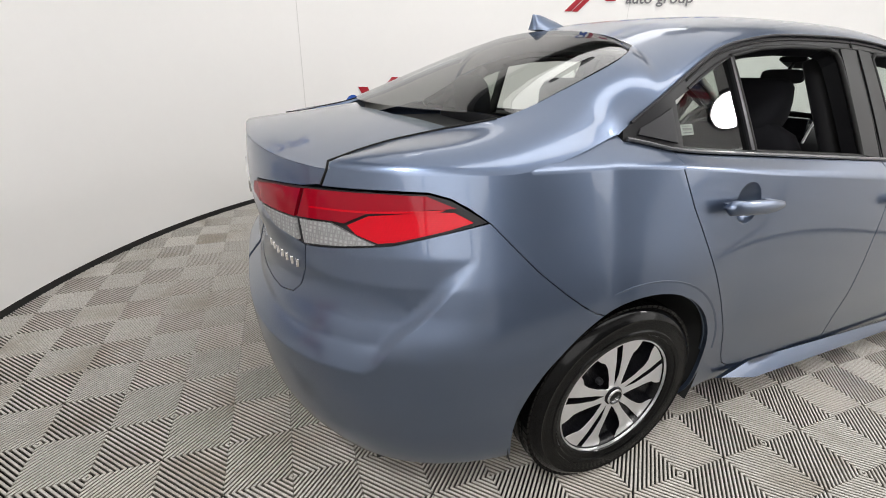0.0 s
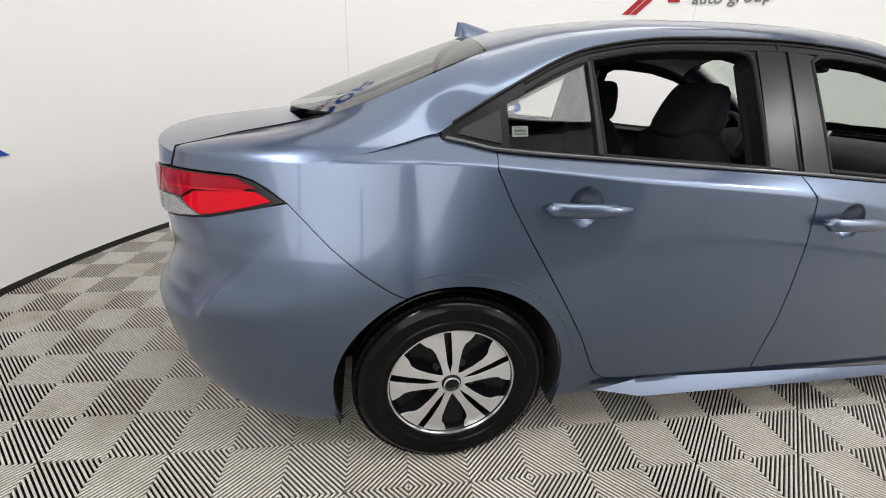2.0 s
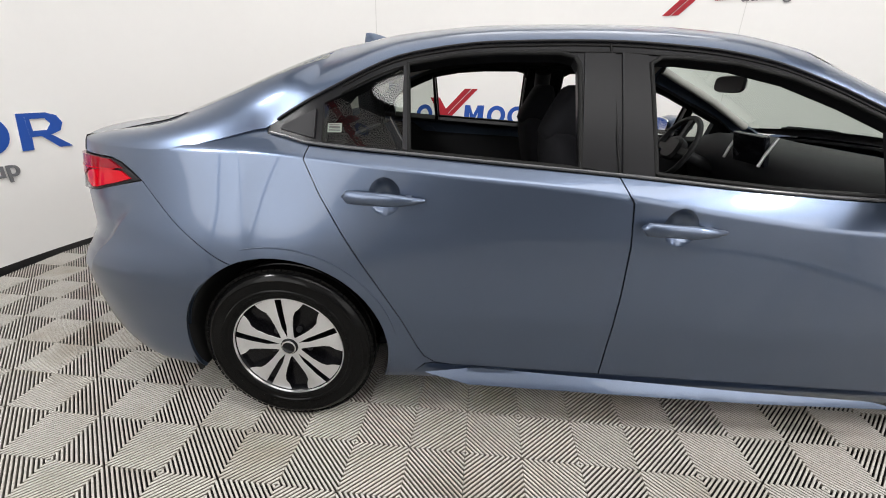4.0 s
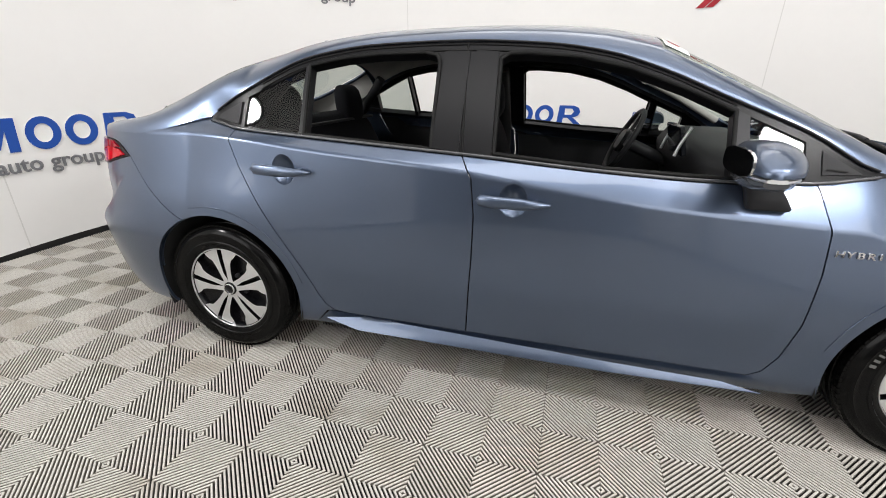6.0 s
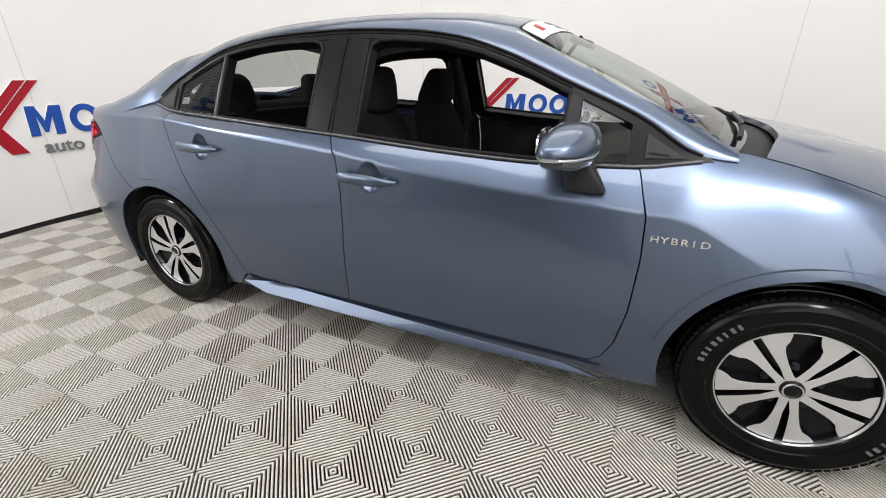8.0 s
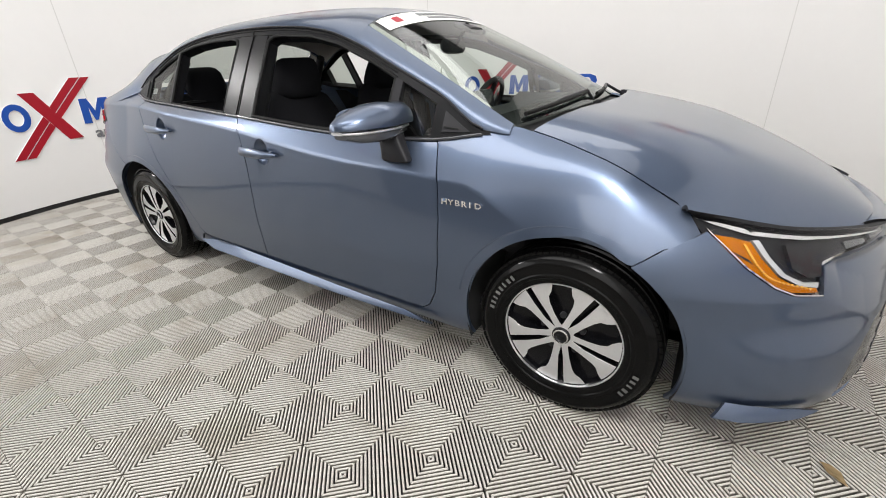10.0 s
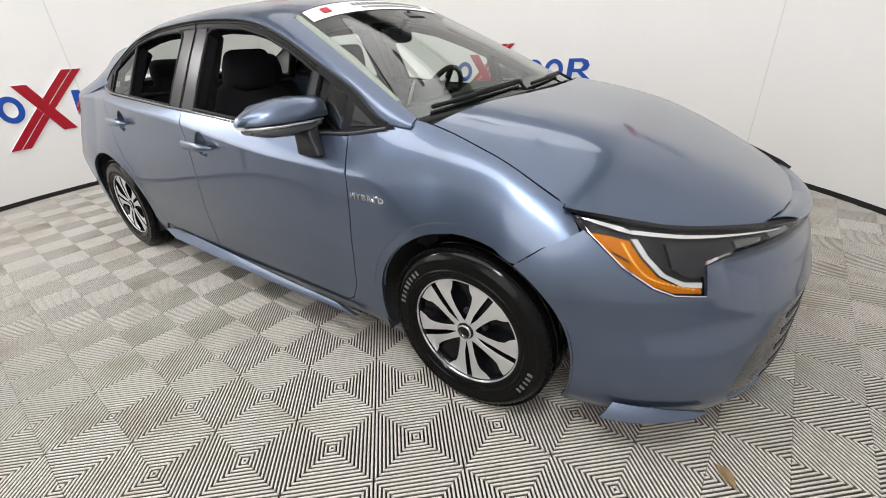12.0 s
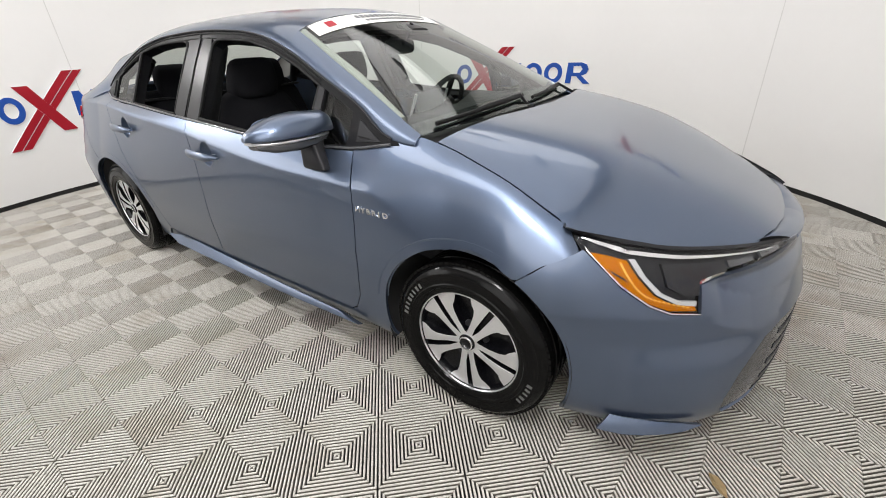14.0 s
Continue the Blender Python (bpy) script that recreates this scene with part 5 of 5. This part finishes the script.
for s in (1, -1):
    p = on_side(0.985, 0.722, 0.002)
    for k, ch in enumerate("HYBRID"):
        lettering("letter", ch, 0.029, 0.002, pose(p.x + s * (k - 2.9) * 0.0265 * (0.9 if ch == "I" else 1), s * p.y, p.z, 90, 0, 0 if s > 0 else 180) @ Matrix.Diagonal((1.25, 1, 1, 1)) @ Matrix.Shear("XY", 4, (0.2, 0)), CHROME, badge)

# rear marks: unreadable raised bars and a round emblem
emblem = new("boot_badge")
emblem.parent = car
tagged(emblem, "chrome emblem and raised bars on the boot lid")
for k in range(7):
    for sd in (-1,):
        p = shell(np.array(-2.135 - 0.024 * k), np.array(0.752))
        bm = bmesh.new()
        box(bm, float(p[0]) - 0.004, float(p[0]) + 0.004, float(p[1]) - 0.008, float(p[1]) + 0.005, float(p[2]) - 0.011, float(p[2]) + 0.011)
        part("raised_bar", bm, CHROME, emblem, bevel=0.002)
bm = bmesh.new()
ring(bm, [(0.045, -2.288), (0.050, -2.296), (0.060, -2.296), (0.064, -2.288)], 40, "x", (0, 0, 0.86), closed=True)
part("emblem_ring", bm, CHROME, emblem)

# banner on the windscreen
banner = new("windscreen_banner")
banner.parent = car
tagged(banner, "white paper banner with small print on the windscreen")
STK = [(0.015, -0.93), (0.125, -0.93), (0.125, 0.55), (0.015, 0.55)]
panel("sheet", STK, screen, mat("white_paper", (0.82, 0.82, 0.80), 0.6), banner, step=0.05, lift=0.003, gap=0, thick=0.001)
for k, (t0, t1, s0, s1, m) in enumerate(((-0.80, -0.72, 0.04, 0.09, LOGO_RED), (-0.48, 0.42, 0.035, 0.065, LOGO_GREY), (-0.42, 0.36, 0.082, 0.10, LOGO_GREY))):
    n = 1 if k == 0 else 16
    for j in range(n):
        a, b = t0 + (t1 - t0) * j / n, t0 + (t1 - t0) * (j + (1 if k == 0 else 0.72)) / n
        panel("print_bar", [(s0, a), (s1, a), (s1, b), (s0, b)], screen, m, banner, step=0.05, lift=0.0055, gap=0, thick=0.0008)

# ---- cabin ----
def slab(name, rings, material, parent, label=""):
    bm = bmesh.new()
    loft(bm, rings)
    return part(name, bm, material, parent, label, angle=60)


def seat(y, x=-0.02):
    st = new("front_seat")
    st.parent = car
    tagged(st, "dark fabric front seat with headrest")
    slab("cushion", [oval(x + dx, y, z, rx, ry, 20, 4, "xy") for dx, z, rx, ry in ((0, 0.34, 0.26, 0.24), (0, 0.48, 0.27, 0.25), (0.02, 0.54, 0.26, 0.24), (0.03, 0.56, 0.22, 0.19))], FABRIC, st)
    slab("backrest", [oval(x - 0.20 - 0.30 * (z - 0.5), y, z, rx, ry, 20, 3.4, "xy") for z, rx, ry in ((0.48, 0.07, 0.22), (0.6, 0.09, 0.255), (0.8, 0.09, 0.262), (0.94, 0.08, 0.245), (1.02, 0.065, 0.205), (1.055, 0.04, 0.14))], FABRIC, st)
    slab("headrest", [oval(x - 0.335 + dx, y, z, rx, ry, 20, 3.0, "xy") for dx, z, rx, ry in ((-0.01, 1.02, 0.075, 0.11), (-0.01, 1.045, 0.092, 0.135), (0.0, 1.08, 0.09, 0.142), (0.012, 1.14, 0.074, 0.137), (0.022, 1.19, 0.056, 0.125), (0.026, 1.212, 0.044, 0.11), (0.026, 1.222, 0.025, 0.08))], FABRIC, st)
    for d in (-0.06, 0.06):
        tube("headrest_post", [(x - 0.345, y + d, 1.0), (x - 0.335, y + d, 1.06)], 0.006, CHROME, st)


seat(-0.37)
seat(0.37)
bench = new("rear_seat")
bench.parent = car
tagged(bench, "dark fabric rear bench with headrests")
slab("cushion", [oval(-0.85, 0, z, rx, ry, 24, 5, "xy") for z, rx, ry in ((0.34, 0.27, 0.62), (0.5, 0.28, 0.63), (0.55, 0.25, 0.6))], FABRIC, bench)
slab("backrest", [oval(-1.10 - 0.42 * (z - 0.5), 0, z, rx, ry, 24, 5, "xy") for z, rx, ry in ((0.48, 0.07, 0.60), (0.7, 0.09, 0.62), (0.94, 0.08, 0.60), (1.02, 0.06, 0.57), (1.04, 0.03, 0.55))], FABRIC, bench)
for y in (-0.36, 0.36):
    slab("headrest", [oval(-1.27 - dx, y, z, rx, ry, 20, 3.0, "xy") for dx, z, rx, ry in ((0, 0.98, 0.05, 0.11), (0, 1.02, 0.06, 0.125), (0.01, 1.10, 0.06, 0.13), (0.02, 1.16, 0.052, 0.12), (0.025, 1.185, 0.035, 0.10), (0.025, 1.195, 0.018, 0.07))], FABRIC, bench)
bm = bmesh.new()
prism(bm, [(-1.22, -0.60), (-1.40, -0.62), (-1.86, -0.52), (-1.88, 0.52), (-1.40, 0.62), (-1.22, 0.60)], 0.985, 1.0, "z")
part("parcel_shelf", bm, PLASTIC, car, bevel=0.004)
# dashboard
dash = new("dashboard")
dash.parent = car
tagged(dash, "black dashboard with centre screen")
slab("dash_body", [[(x, y, z) for x, z in prof] for y, prof in ((-0.70, ((1.15, 0.90), (0.90, 0.965), (0.74, 0.945), (0.68, 0.87), (0.72, 0.72), (0.80, 0.55), (1.15, 0.5))),
                                                               (-0.3, ((1.2, 0.93), (0.92, 0.985), (0.72, 0.965), (0.66, 0.89), (0.70, 0.72), (0.78, 0.55), (1.2, 0.5))),
                                                               (0.1, ((1.2, 0.93), (0.92, 0.985), (0.72, 0.965), (0.66, 0.89), (0.70, 0.72), (0.78, 0.55), (1.2, 0.5))),
                                                               (0.37, ((1.2, 0.93), (0.92, 0.995), (0.66, 1.0), (0.61, 0.93), (0.68, 0.74), (0.78, 0.55), (1.2, 0.5))),
                                                               (0.70, ((1.15, 0.90), (0.90, 0.965), (0.74, 0.945), (0.68, 0.87), (0.72, 0.72), (0.80, 0.55), (1.15, 0.5))))], PLASTIC, dash)
bm = bmesh.new()
vs = box(bm, -0.012, 0.012, -0.12, 0.12, -0.07, 0.07)
bmesh.ops.rotate(bm, verts=bm.verts, cent=(0, 0, 0), matrix=Matrix.Rotation(radians(-14), 3, "Y"))
bmesh.ops.translate(bm, verts=bm.verts, vec=(0.615, 0.0, 0.965))
part("centre_screen", bm, mat("dark_screen", (0.008, 0.009, 0.012), 0.12, coat=0.5), dash, "dark glossy centre screen", bevel=0.006)
for y in (-0.135, 0.135):
    tube("silver_trim", [(0.585, y, 0.90), (0.60, y, 0.95), (0.635, y, 1.03)], 0.007, SILVER, dash)
slab("console", [[(x, y, z) for y, z in ((-0.10, 0.35), (-0.10, h), (0.10, h), (0.10, 0.35))] for x, z, h in ((-0.45, 0, 0.60), (-0.1, 0, 0.62), (0.3, 0, 0.60), (0.72, 0, 0.80))], PLASTIC, dash)
wheel_ = new("steering_wheel")
wheel_.parent = car
tagged(wheel_, "black leather steering wheel")
SW = pose(0.435, 0.37, 0.905, 0, -64, 0)
bm = bmesh.new()
ring(bm, [(0.183 + 0.015 * math.cos(a), 0.015 * math.sin(a)) for a in np.linspace(0, 2 * math.pi, 12, endpoint=False)], 48, "z", closed=True)
bmesh.ops.transform(bm, matrix=SW, verts=bm.verts)
part("rim", bm, PLASTIC, wheel_)
bm = bmesh.new()
loft(bm, [oval(0, 0, z, rx, ry, 20, 3, "xy") for z, rx, ry in ((-0.03, 0.06, 0.075), (0.01, 0.07, 0.085), (0.025, 0.055, 0.07))])
for a in (0, 180, 270):
    vs = box(bm, 0.05, 0.18, -0.018, 0.018, -0.01, 0.008)
    bmesh.ops.rotate(bm, verts=vs, cent=(0, 0, 0), matrix=Matrix.Rotation(radians(a + 90), 3, "Z"))
bmesh.ops.transform(bm, matrix=SW, verts=bm.verts)
part("hub", bm, PLASTIC, wheel_)
tube("column", [tuple(SW @ Vector((0, 0, -0.02))), (0.72, 0.37, 0.78)], 0.035, PLASTIC, wheel_)
rv = new("inside_mirror")
rv.parent = car
tagged(rv, "black inside mirror on a short stalk")
bm = bmesh.new()
loft(bm, [oval(x, 0.0, 1.245, ry, rz, 20, 4, "yz") for x, ry, rz in ((0.435, 0.11, 0.033), (0.445, 0.115, 0.037), (0.465, 0.09, 0.03))])
part("housing", bm, BLACK, rv)
tube("stalk", [(0.46, 0, 1.25), (0.50, 0, 1.30), (0.53, 0, 1.345)], 0.009, BLACK, rv)
bm = bmesh.new()
loft(bm, [oval(x, 0.0, z, 0.07, 0.016, 16, 3, "yz") for x, z in ((0.49, 1.335), (0.58, 1.305))])
part("sensor_box", bm, BLACK, rv)


def liner(x, v):
    return roof_arc(x, v) - [0, 0, 0.022]


for mir in (False, True):
    panel("headliner", [(-1.2, 0.10), (0.34, 0.10), (0.34, 1.0), (-1.2, 1.0)], liner, HEADLINER, car, mirror=mir, step=0.09, gap=0, thick=0, label="light grey headliner")
    s = -1 if mir else 1
    for pts, r in (([(-0.29, -0.74, 0.5), (-0.29, -0.70, 0.95), (-0.31, -0.535, 1.29)], 0.045), ([(-1.30, -0.61, 1.02), (-1.12, -0.54, 1.23)], 0.031), ([(0.98, -0.66, 1.01), (0.72, -0.595, 1.15), (0.36, -0.53, 1.315)], 0.020)):
        tube("pillar_trim", [(x, s * y, z) for x, y, z in pts], r, PLASTIC if r > 0.03 else HEADLINER, car)
bm = bmesh.new()
box(bm, -1.2, 1.15, -0.74, 0.74, 0.27, 0.30)
part("cabin_floor", bm, FABRIC, car)

# ---- printed logos on the wall ----
def on_wall(deg, z, out):
    a = radians(deg)
    return (CX + (RAD - out) * math.cos(a), CY + (RAD - out) * math.sin(a), z)


def wall_shape(name, loops, material, parent, out=0.012):
    """A flat raised shape on the curved wall. loops: outer outline and holes in (degrees, height)."""
    poly, holes = resample(loops[0], 0.35), [resample(h, 0.35) for h in loops[1:]]
    pts, edges = [], []
    for lp in [poly, *holes]:
        o = len(pts)
        pts += lp
        edges += [(o + i, o + (i + 1) % len(lp)) for i in range(len(lp))]
    vs, es, fs, *_ = delaunay_2d_cdt([Vector((p[0], p[1] * 16)) for p in pts], edges, [], 0, 1e-6)
    va = np.array([(v.x, v.y / 16) for v in vs])
    tri = np.array([f for f in fs if len(f) == 3])
    c = va[tri].mean(1)
    ok = inside(c[:, 0], c[:, 1], poly)
    for h in holes:
        ok &= ~inside(c[:, 0], c[:, 1], h)
    tri = tri[ok]
    n = len(va)
    verts = [on_wall(a, z, out) for a, z in va] + [on_wall(a, z, -0.001) for a, z in va]
    count = {(int(t[i]), int(t[(i + 1) % 3])) for t in tri for i in range(3)}
    rim = [k for k in count if (k[1], k[0]) not in count]
    me = bpy.data.meshes.new(name)
    me.from_pydata(verts, [], [tuple(int(i) for i in t) for t in tri] + [(b, a, a + n, b + n) for a, b in rim])
    me.update()
    me.materials.append(material), me.materials.append(EDGE_WHITE)
    for p in me.polygons:
        if len(p.vertices) == 4:
            p.material_index = 1
    bm = bmesh.new()
    bm.from_mesh(me)
    bmesh.ops.recalc_face_normals(bm, faces=bm.faces)
    bm.to_mesh(me)
    bm.free()
    return link(name, me, None, parent)




def oval_loop(c, z, rw, rh, lean=-0.9, n=28):
    return [(c + rw * math.cos(a) + lean * rh * math.sin(a), z + rh * math.sin(a)) for a in np.linspace(0, 2 * math.pi, n, endpoint=False)]


def wall_logo(start, dz):
    """Start: the degree of the cross's lower tip."""
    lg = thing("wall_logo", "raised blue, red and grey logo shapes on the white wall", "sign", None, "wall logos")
    d = start - 193.6
    def q(pts):
        return [(a + d, z + dz) for a, z in pts]
    for c, rw in ((191.35, 1.62), (176.75, 1.85), (172.6, 1.85)):
        wall_shape("ring_shape", [oval_loop(c + d, 0.845 + dz, rw, 0.118), oval_loop(c + d, 0.845 + dz, rw * 0.52, 0.068)], LOGO_BLUE, lg)
    # cross
    wall_shape("cross_bar", [q([(193.6, 0.49), (192.35, 0.49), (182.0, 1.155), (183.3, 1.155)])], LOGO_RED, lg)
    wall_shape("cross_bar", [q([(192.2, 0.49), (191.05, 0.49), (180.7, 1.155), (181.85, 1.155)])], LOGO_RED, lg)
    wall_shape("cross_bar", [q([(190.2, 1.045), (188.3, 1.045), (184.2, 0.61), (186.1, 0.61)])], LOGO_RED, lg, 0.016)
    # slanted blocks
    wall_shape("block", [q([(183.4, 0.73), (183.15, 0.962), (182.1, 0.962), (181.42, 0.845), (180.55, 0.962), (179.25, 0.962), (179.5, 0.73), (180.6, 0.73), (180.47, 0.875), (181.35, 0.755), (181.8, 0.755), (182.2, 0.875), (182.33, 0.73)])], LOGO_BLUE, lg)
    wall_shape("block", [q([(170.1, 0.73), (169.0, 0.73), (168.6, 0.962), (169.7, 0.962)])], LOGO_BLUE, lg)
    wall_shape("half_ring", [q([(169.0, 0.962), (167.0, 0.962), (166.0, 0.94), (165.6, 0.89), (166.0, 0.84), (167.2, 0.812), (169.0, 0.812)]), q([(168.6, 0.925), (167.2, 0.925), (166.8, 0.89), (167.3, 0.85), (168.6, 0.85)])], LOGO_BLUE, lg, 0.0125)
    wall_shape("block", [q([(168.0, 0.815), (166.9, 0.815), (165.2, 0.73), (166.5, 0.73)])], LOGO_BLUE, lg)
    # small grey words below
    for word, a0, wide in (("auto", 182.4, 4.55), ("group", 177.0, 6.1)):
        cu = bpy.data.curves.new("word", "FONT")
        cu.body, cu.size, cu.extrude, cu.offset = word, 1.0, 0.004, 0.012
        ob = new("word", cu)
        me = bpy.data.meshes.new_from_object(ob)
        bpy.data.objects.remove(ob)
        x0, x1 = min(v.co.x for v in me.vertices), max(v.co.x for v in me.vertices)
        for v in me.vertices:
            v.co = Vector(on_wall(a0 + d - (v.co.x - x0) / (x1 - x0) * wide, 0.588 + dz + v.co.y * 0.150, 0.010 + v.co.z))
        link("word", me, LOGO_GREY, lg)
    return lg


for start, dz in ((193.6, 0.0), (111.6, 0.0), (275.6, 0.0), (357.8, 0.0), (66.9, 1.47), (150.8, 1.47), (234.7, 1.47), (318.6, 1.47), (71.0, 2.94), (155.0, 2.94), (239.0, 2.94), (323.0, 2.94)):
    wall_logo(start, dz)

# a dry leaf on the floor
leaf = bmesh.new()
o = [(-0.04, 0, 0.004), (-0.02, 0.014, 0.010), (0.01, 0.017, 0.012), (0.035, 0.006, 0.006), (0.05, 0, 0.003), (0.03, -0.012, 0.009), (0.0, -0.016, 0.006), (-0.025, -0.011, 0.011)]
ctr = leaf.verts.new((0.0, 0.0, 0.004))
vs = [leaf.verts.new(p) for p in o]
for i in range(8):
    leaf.faces.new((ctr, vs[i], vs[(i + 1) % 8]))
bmesh.ops.solidify(leaf, geom=leaf.faces[:], thickness=0.0008)
ob = part("leaf", leaf, mat("dry_leaf", (0.40, 0.29, 0.15), 0.7, vary=0.3, scale=60), None, "", True)
ob.matrix_world = pose(2.163, -0.70, 0.001, rz=-50)
tagged(ob, "small curled dry brown leaf on the floor", "leaf")

# ---- floor ----
CELL = 0.2
GA = radians(-2.8)
G0 = (-0.262 * CELL, -0.105 * CELL)
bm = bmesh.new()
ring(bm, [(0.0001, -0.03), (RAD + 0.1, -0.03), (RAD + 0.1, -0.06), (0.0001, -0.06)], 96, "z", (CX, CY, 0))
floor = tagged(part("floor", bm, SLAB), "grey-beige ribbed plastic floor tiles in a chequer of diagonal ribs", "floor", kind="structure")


def rib_cell(flip, nr=22):
    """A square of diagonal ribs with rounded crowns: lists of vertices and faces."""
    verts, faces = [], []
    p = 2.0 / nr
    half = CELL / 2 - 0.0006

    def ends(d):
        lo, hi = max(-1, 2 * d - 1), min(1, 2 * d + 1)
        return (lo, 2 * d - lo), (hi, 2 * d - hi)

    for k in range(nr):
        c = -1 + (k + 0.5) * p
        o = len(verts)
        for w, z in ((0.38 * p, 0.0), (0.55 * p, -0.0022), (0.53 * p, -0.014)):
            e0, e1 = ends(c - w / 2), ends(c + w / 2)
            poly = [e0[0], e0[1], e1[1], e1[0]]
            if flip:
                poly = [(-x, y) for x, y in poly][::-1]
            verts += [(x * half, y * half, z) for x, y in poly]
        faces.append((o, o + 1, o + 2, o + 3))
        for lv in (0, 4):
            faces += [(o + lv + i, o + lv + 4 + i, o + lv + 4 + (i + 1) % 4, o + lv + (i + 1) % 4) for i in range(4)]
    return verts, faces


def tile_mesh(parity):
    verts, faces = [], []
    for i in (0, 1):
        for j in (0, 1):
            v, f = rib_cell((i + j + parity) % 2 == 0)
            o = len(verts)
            verts += [(x + (i + 0.5) * CELL, y + (j + 0.5) * CELL, z) for x, y, z in v]
            faces += [tuple(o + a for a in q) for q in f]
    me = bpy.data.meshes.new("tile")
    me.from_pydata(verts, [], faces)
    me.materials.append(TILE), me.materials.append(FLANK_SHADE)
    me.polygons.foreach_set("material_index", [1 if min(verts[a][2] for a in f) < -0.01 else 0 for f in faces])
    me.update()
    return me


TILE_ME = tile_mesh(1)
spots = []
for i in range(-11, 11):
    for j in range(-11, 11):
        u, v = (2 * i + 1) * CELL + G0[0], (2 * j + 1) * CELL + G0[1]
        x, y = u * math.cos(GA) - v * math.sin(GA), u * math.sin(GA) + v * math.cos(GA)
        if math.hypot(x - CX, y - CY) < RAD + 0.16:
            spots.append((math.hypot(x - 0.3, y + 1.2), 2 * i, 2 * j))
spots.sort()
rest_v, rest_f = [], []
base_v = [v.co.copy() for v in TILE_ME.vertices]
base_f = [tuple(p.vertices) for p in TILE_ME.polygons]
base_i = [p.material_index for p in TILE_ME.polygons]
GRID = pose(0, 0, 0, rz=-2.8)
for k, (d, i, j) in enumerate(spots):
    m = GRID @ pose(i * CELL + G0[0], j * CELL + G0[1], 0)
    if k < 300:
        ob = new("tile", TILE_ME)
        ob.parent = floor
        ob.matrix_basis = m
    else:
        o = len(rest_v)
        rest_v += [tuple(m @ v) for v in base_v]
        rest_f += [tuple(o + a for a in f) for f in base_f]
me = bpy.data.meshes.new("far_tiles")
me.from_pydata(rest_v, [], rest_f)
me.update()
me.materials.append(TILE), me.materials.append(FLANK_SHADE)
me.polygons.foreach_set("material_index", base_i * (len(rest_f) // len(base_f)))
tagged(link("far_tiles", me, None, floor), "", kind="stuff")
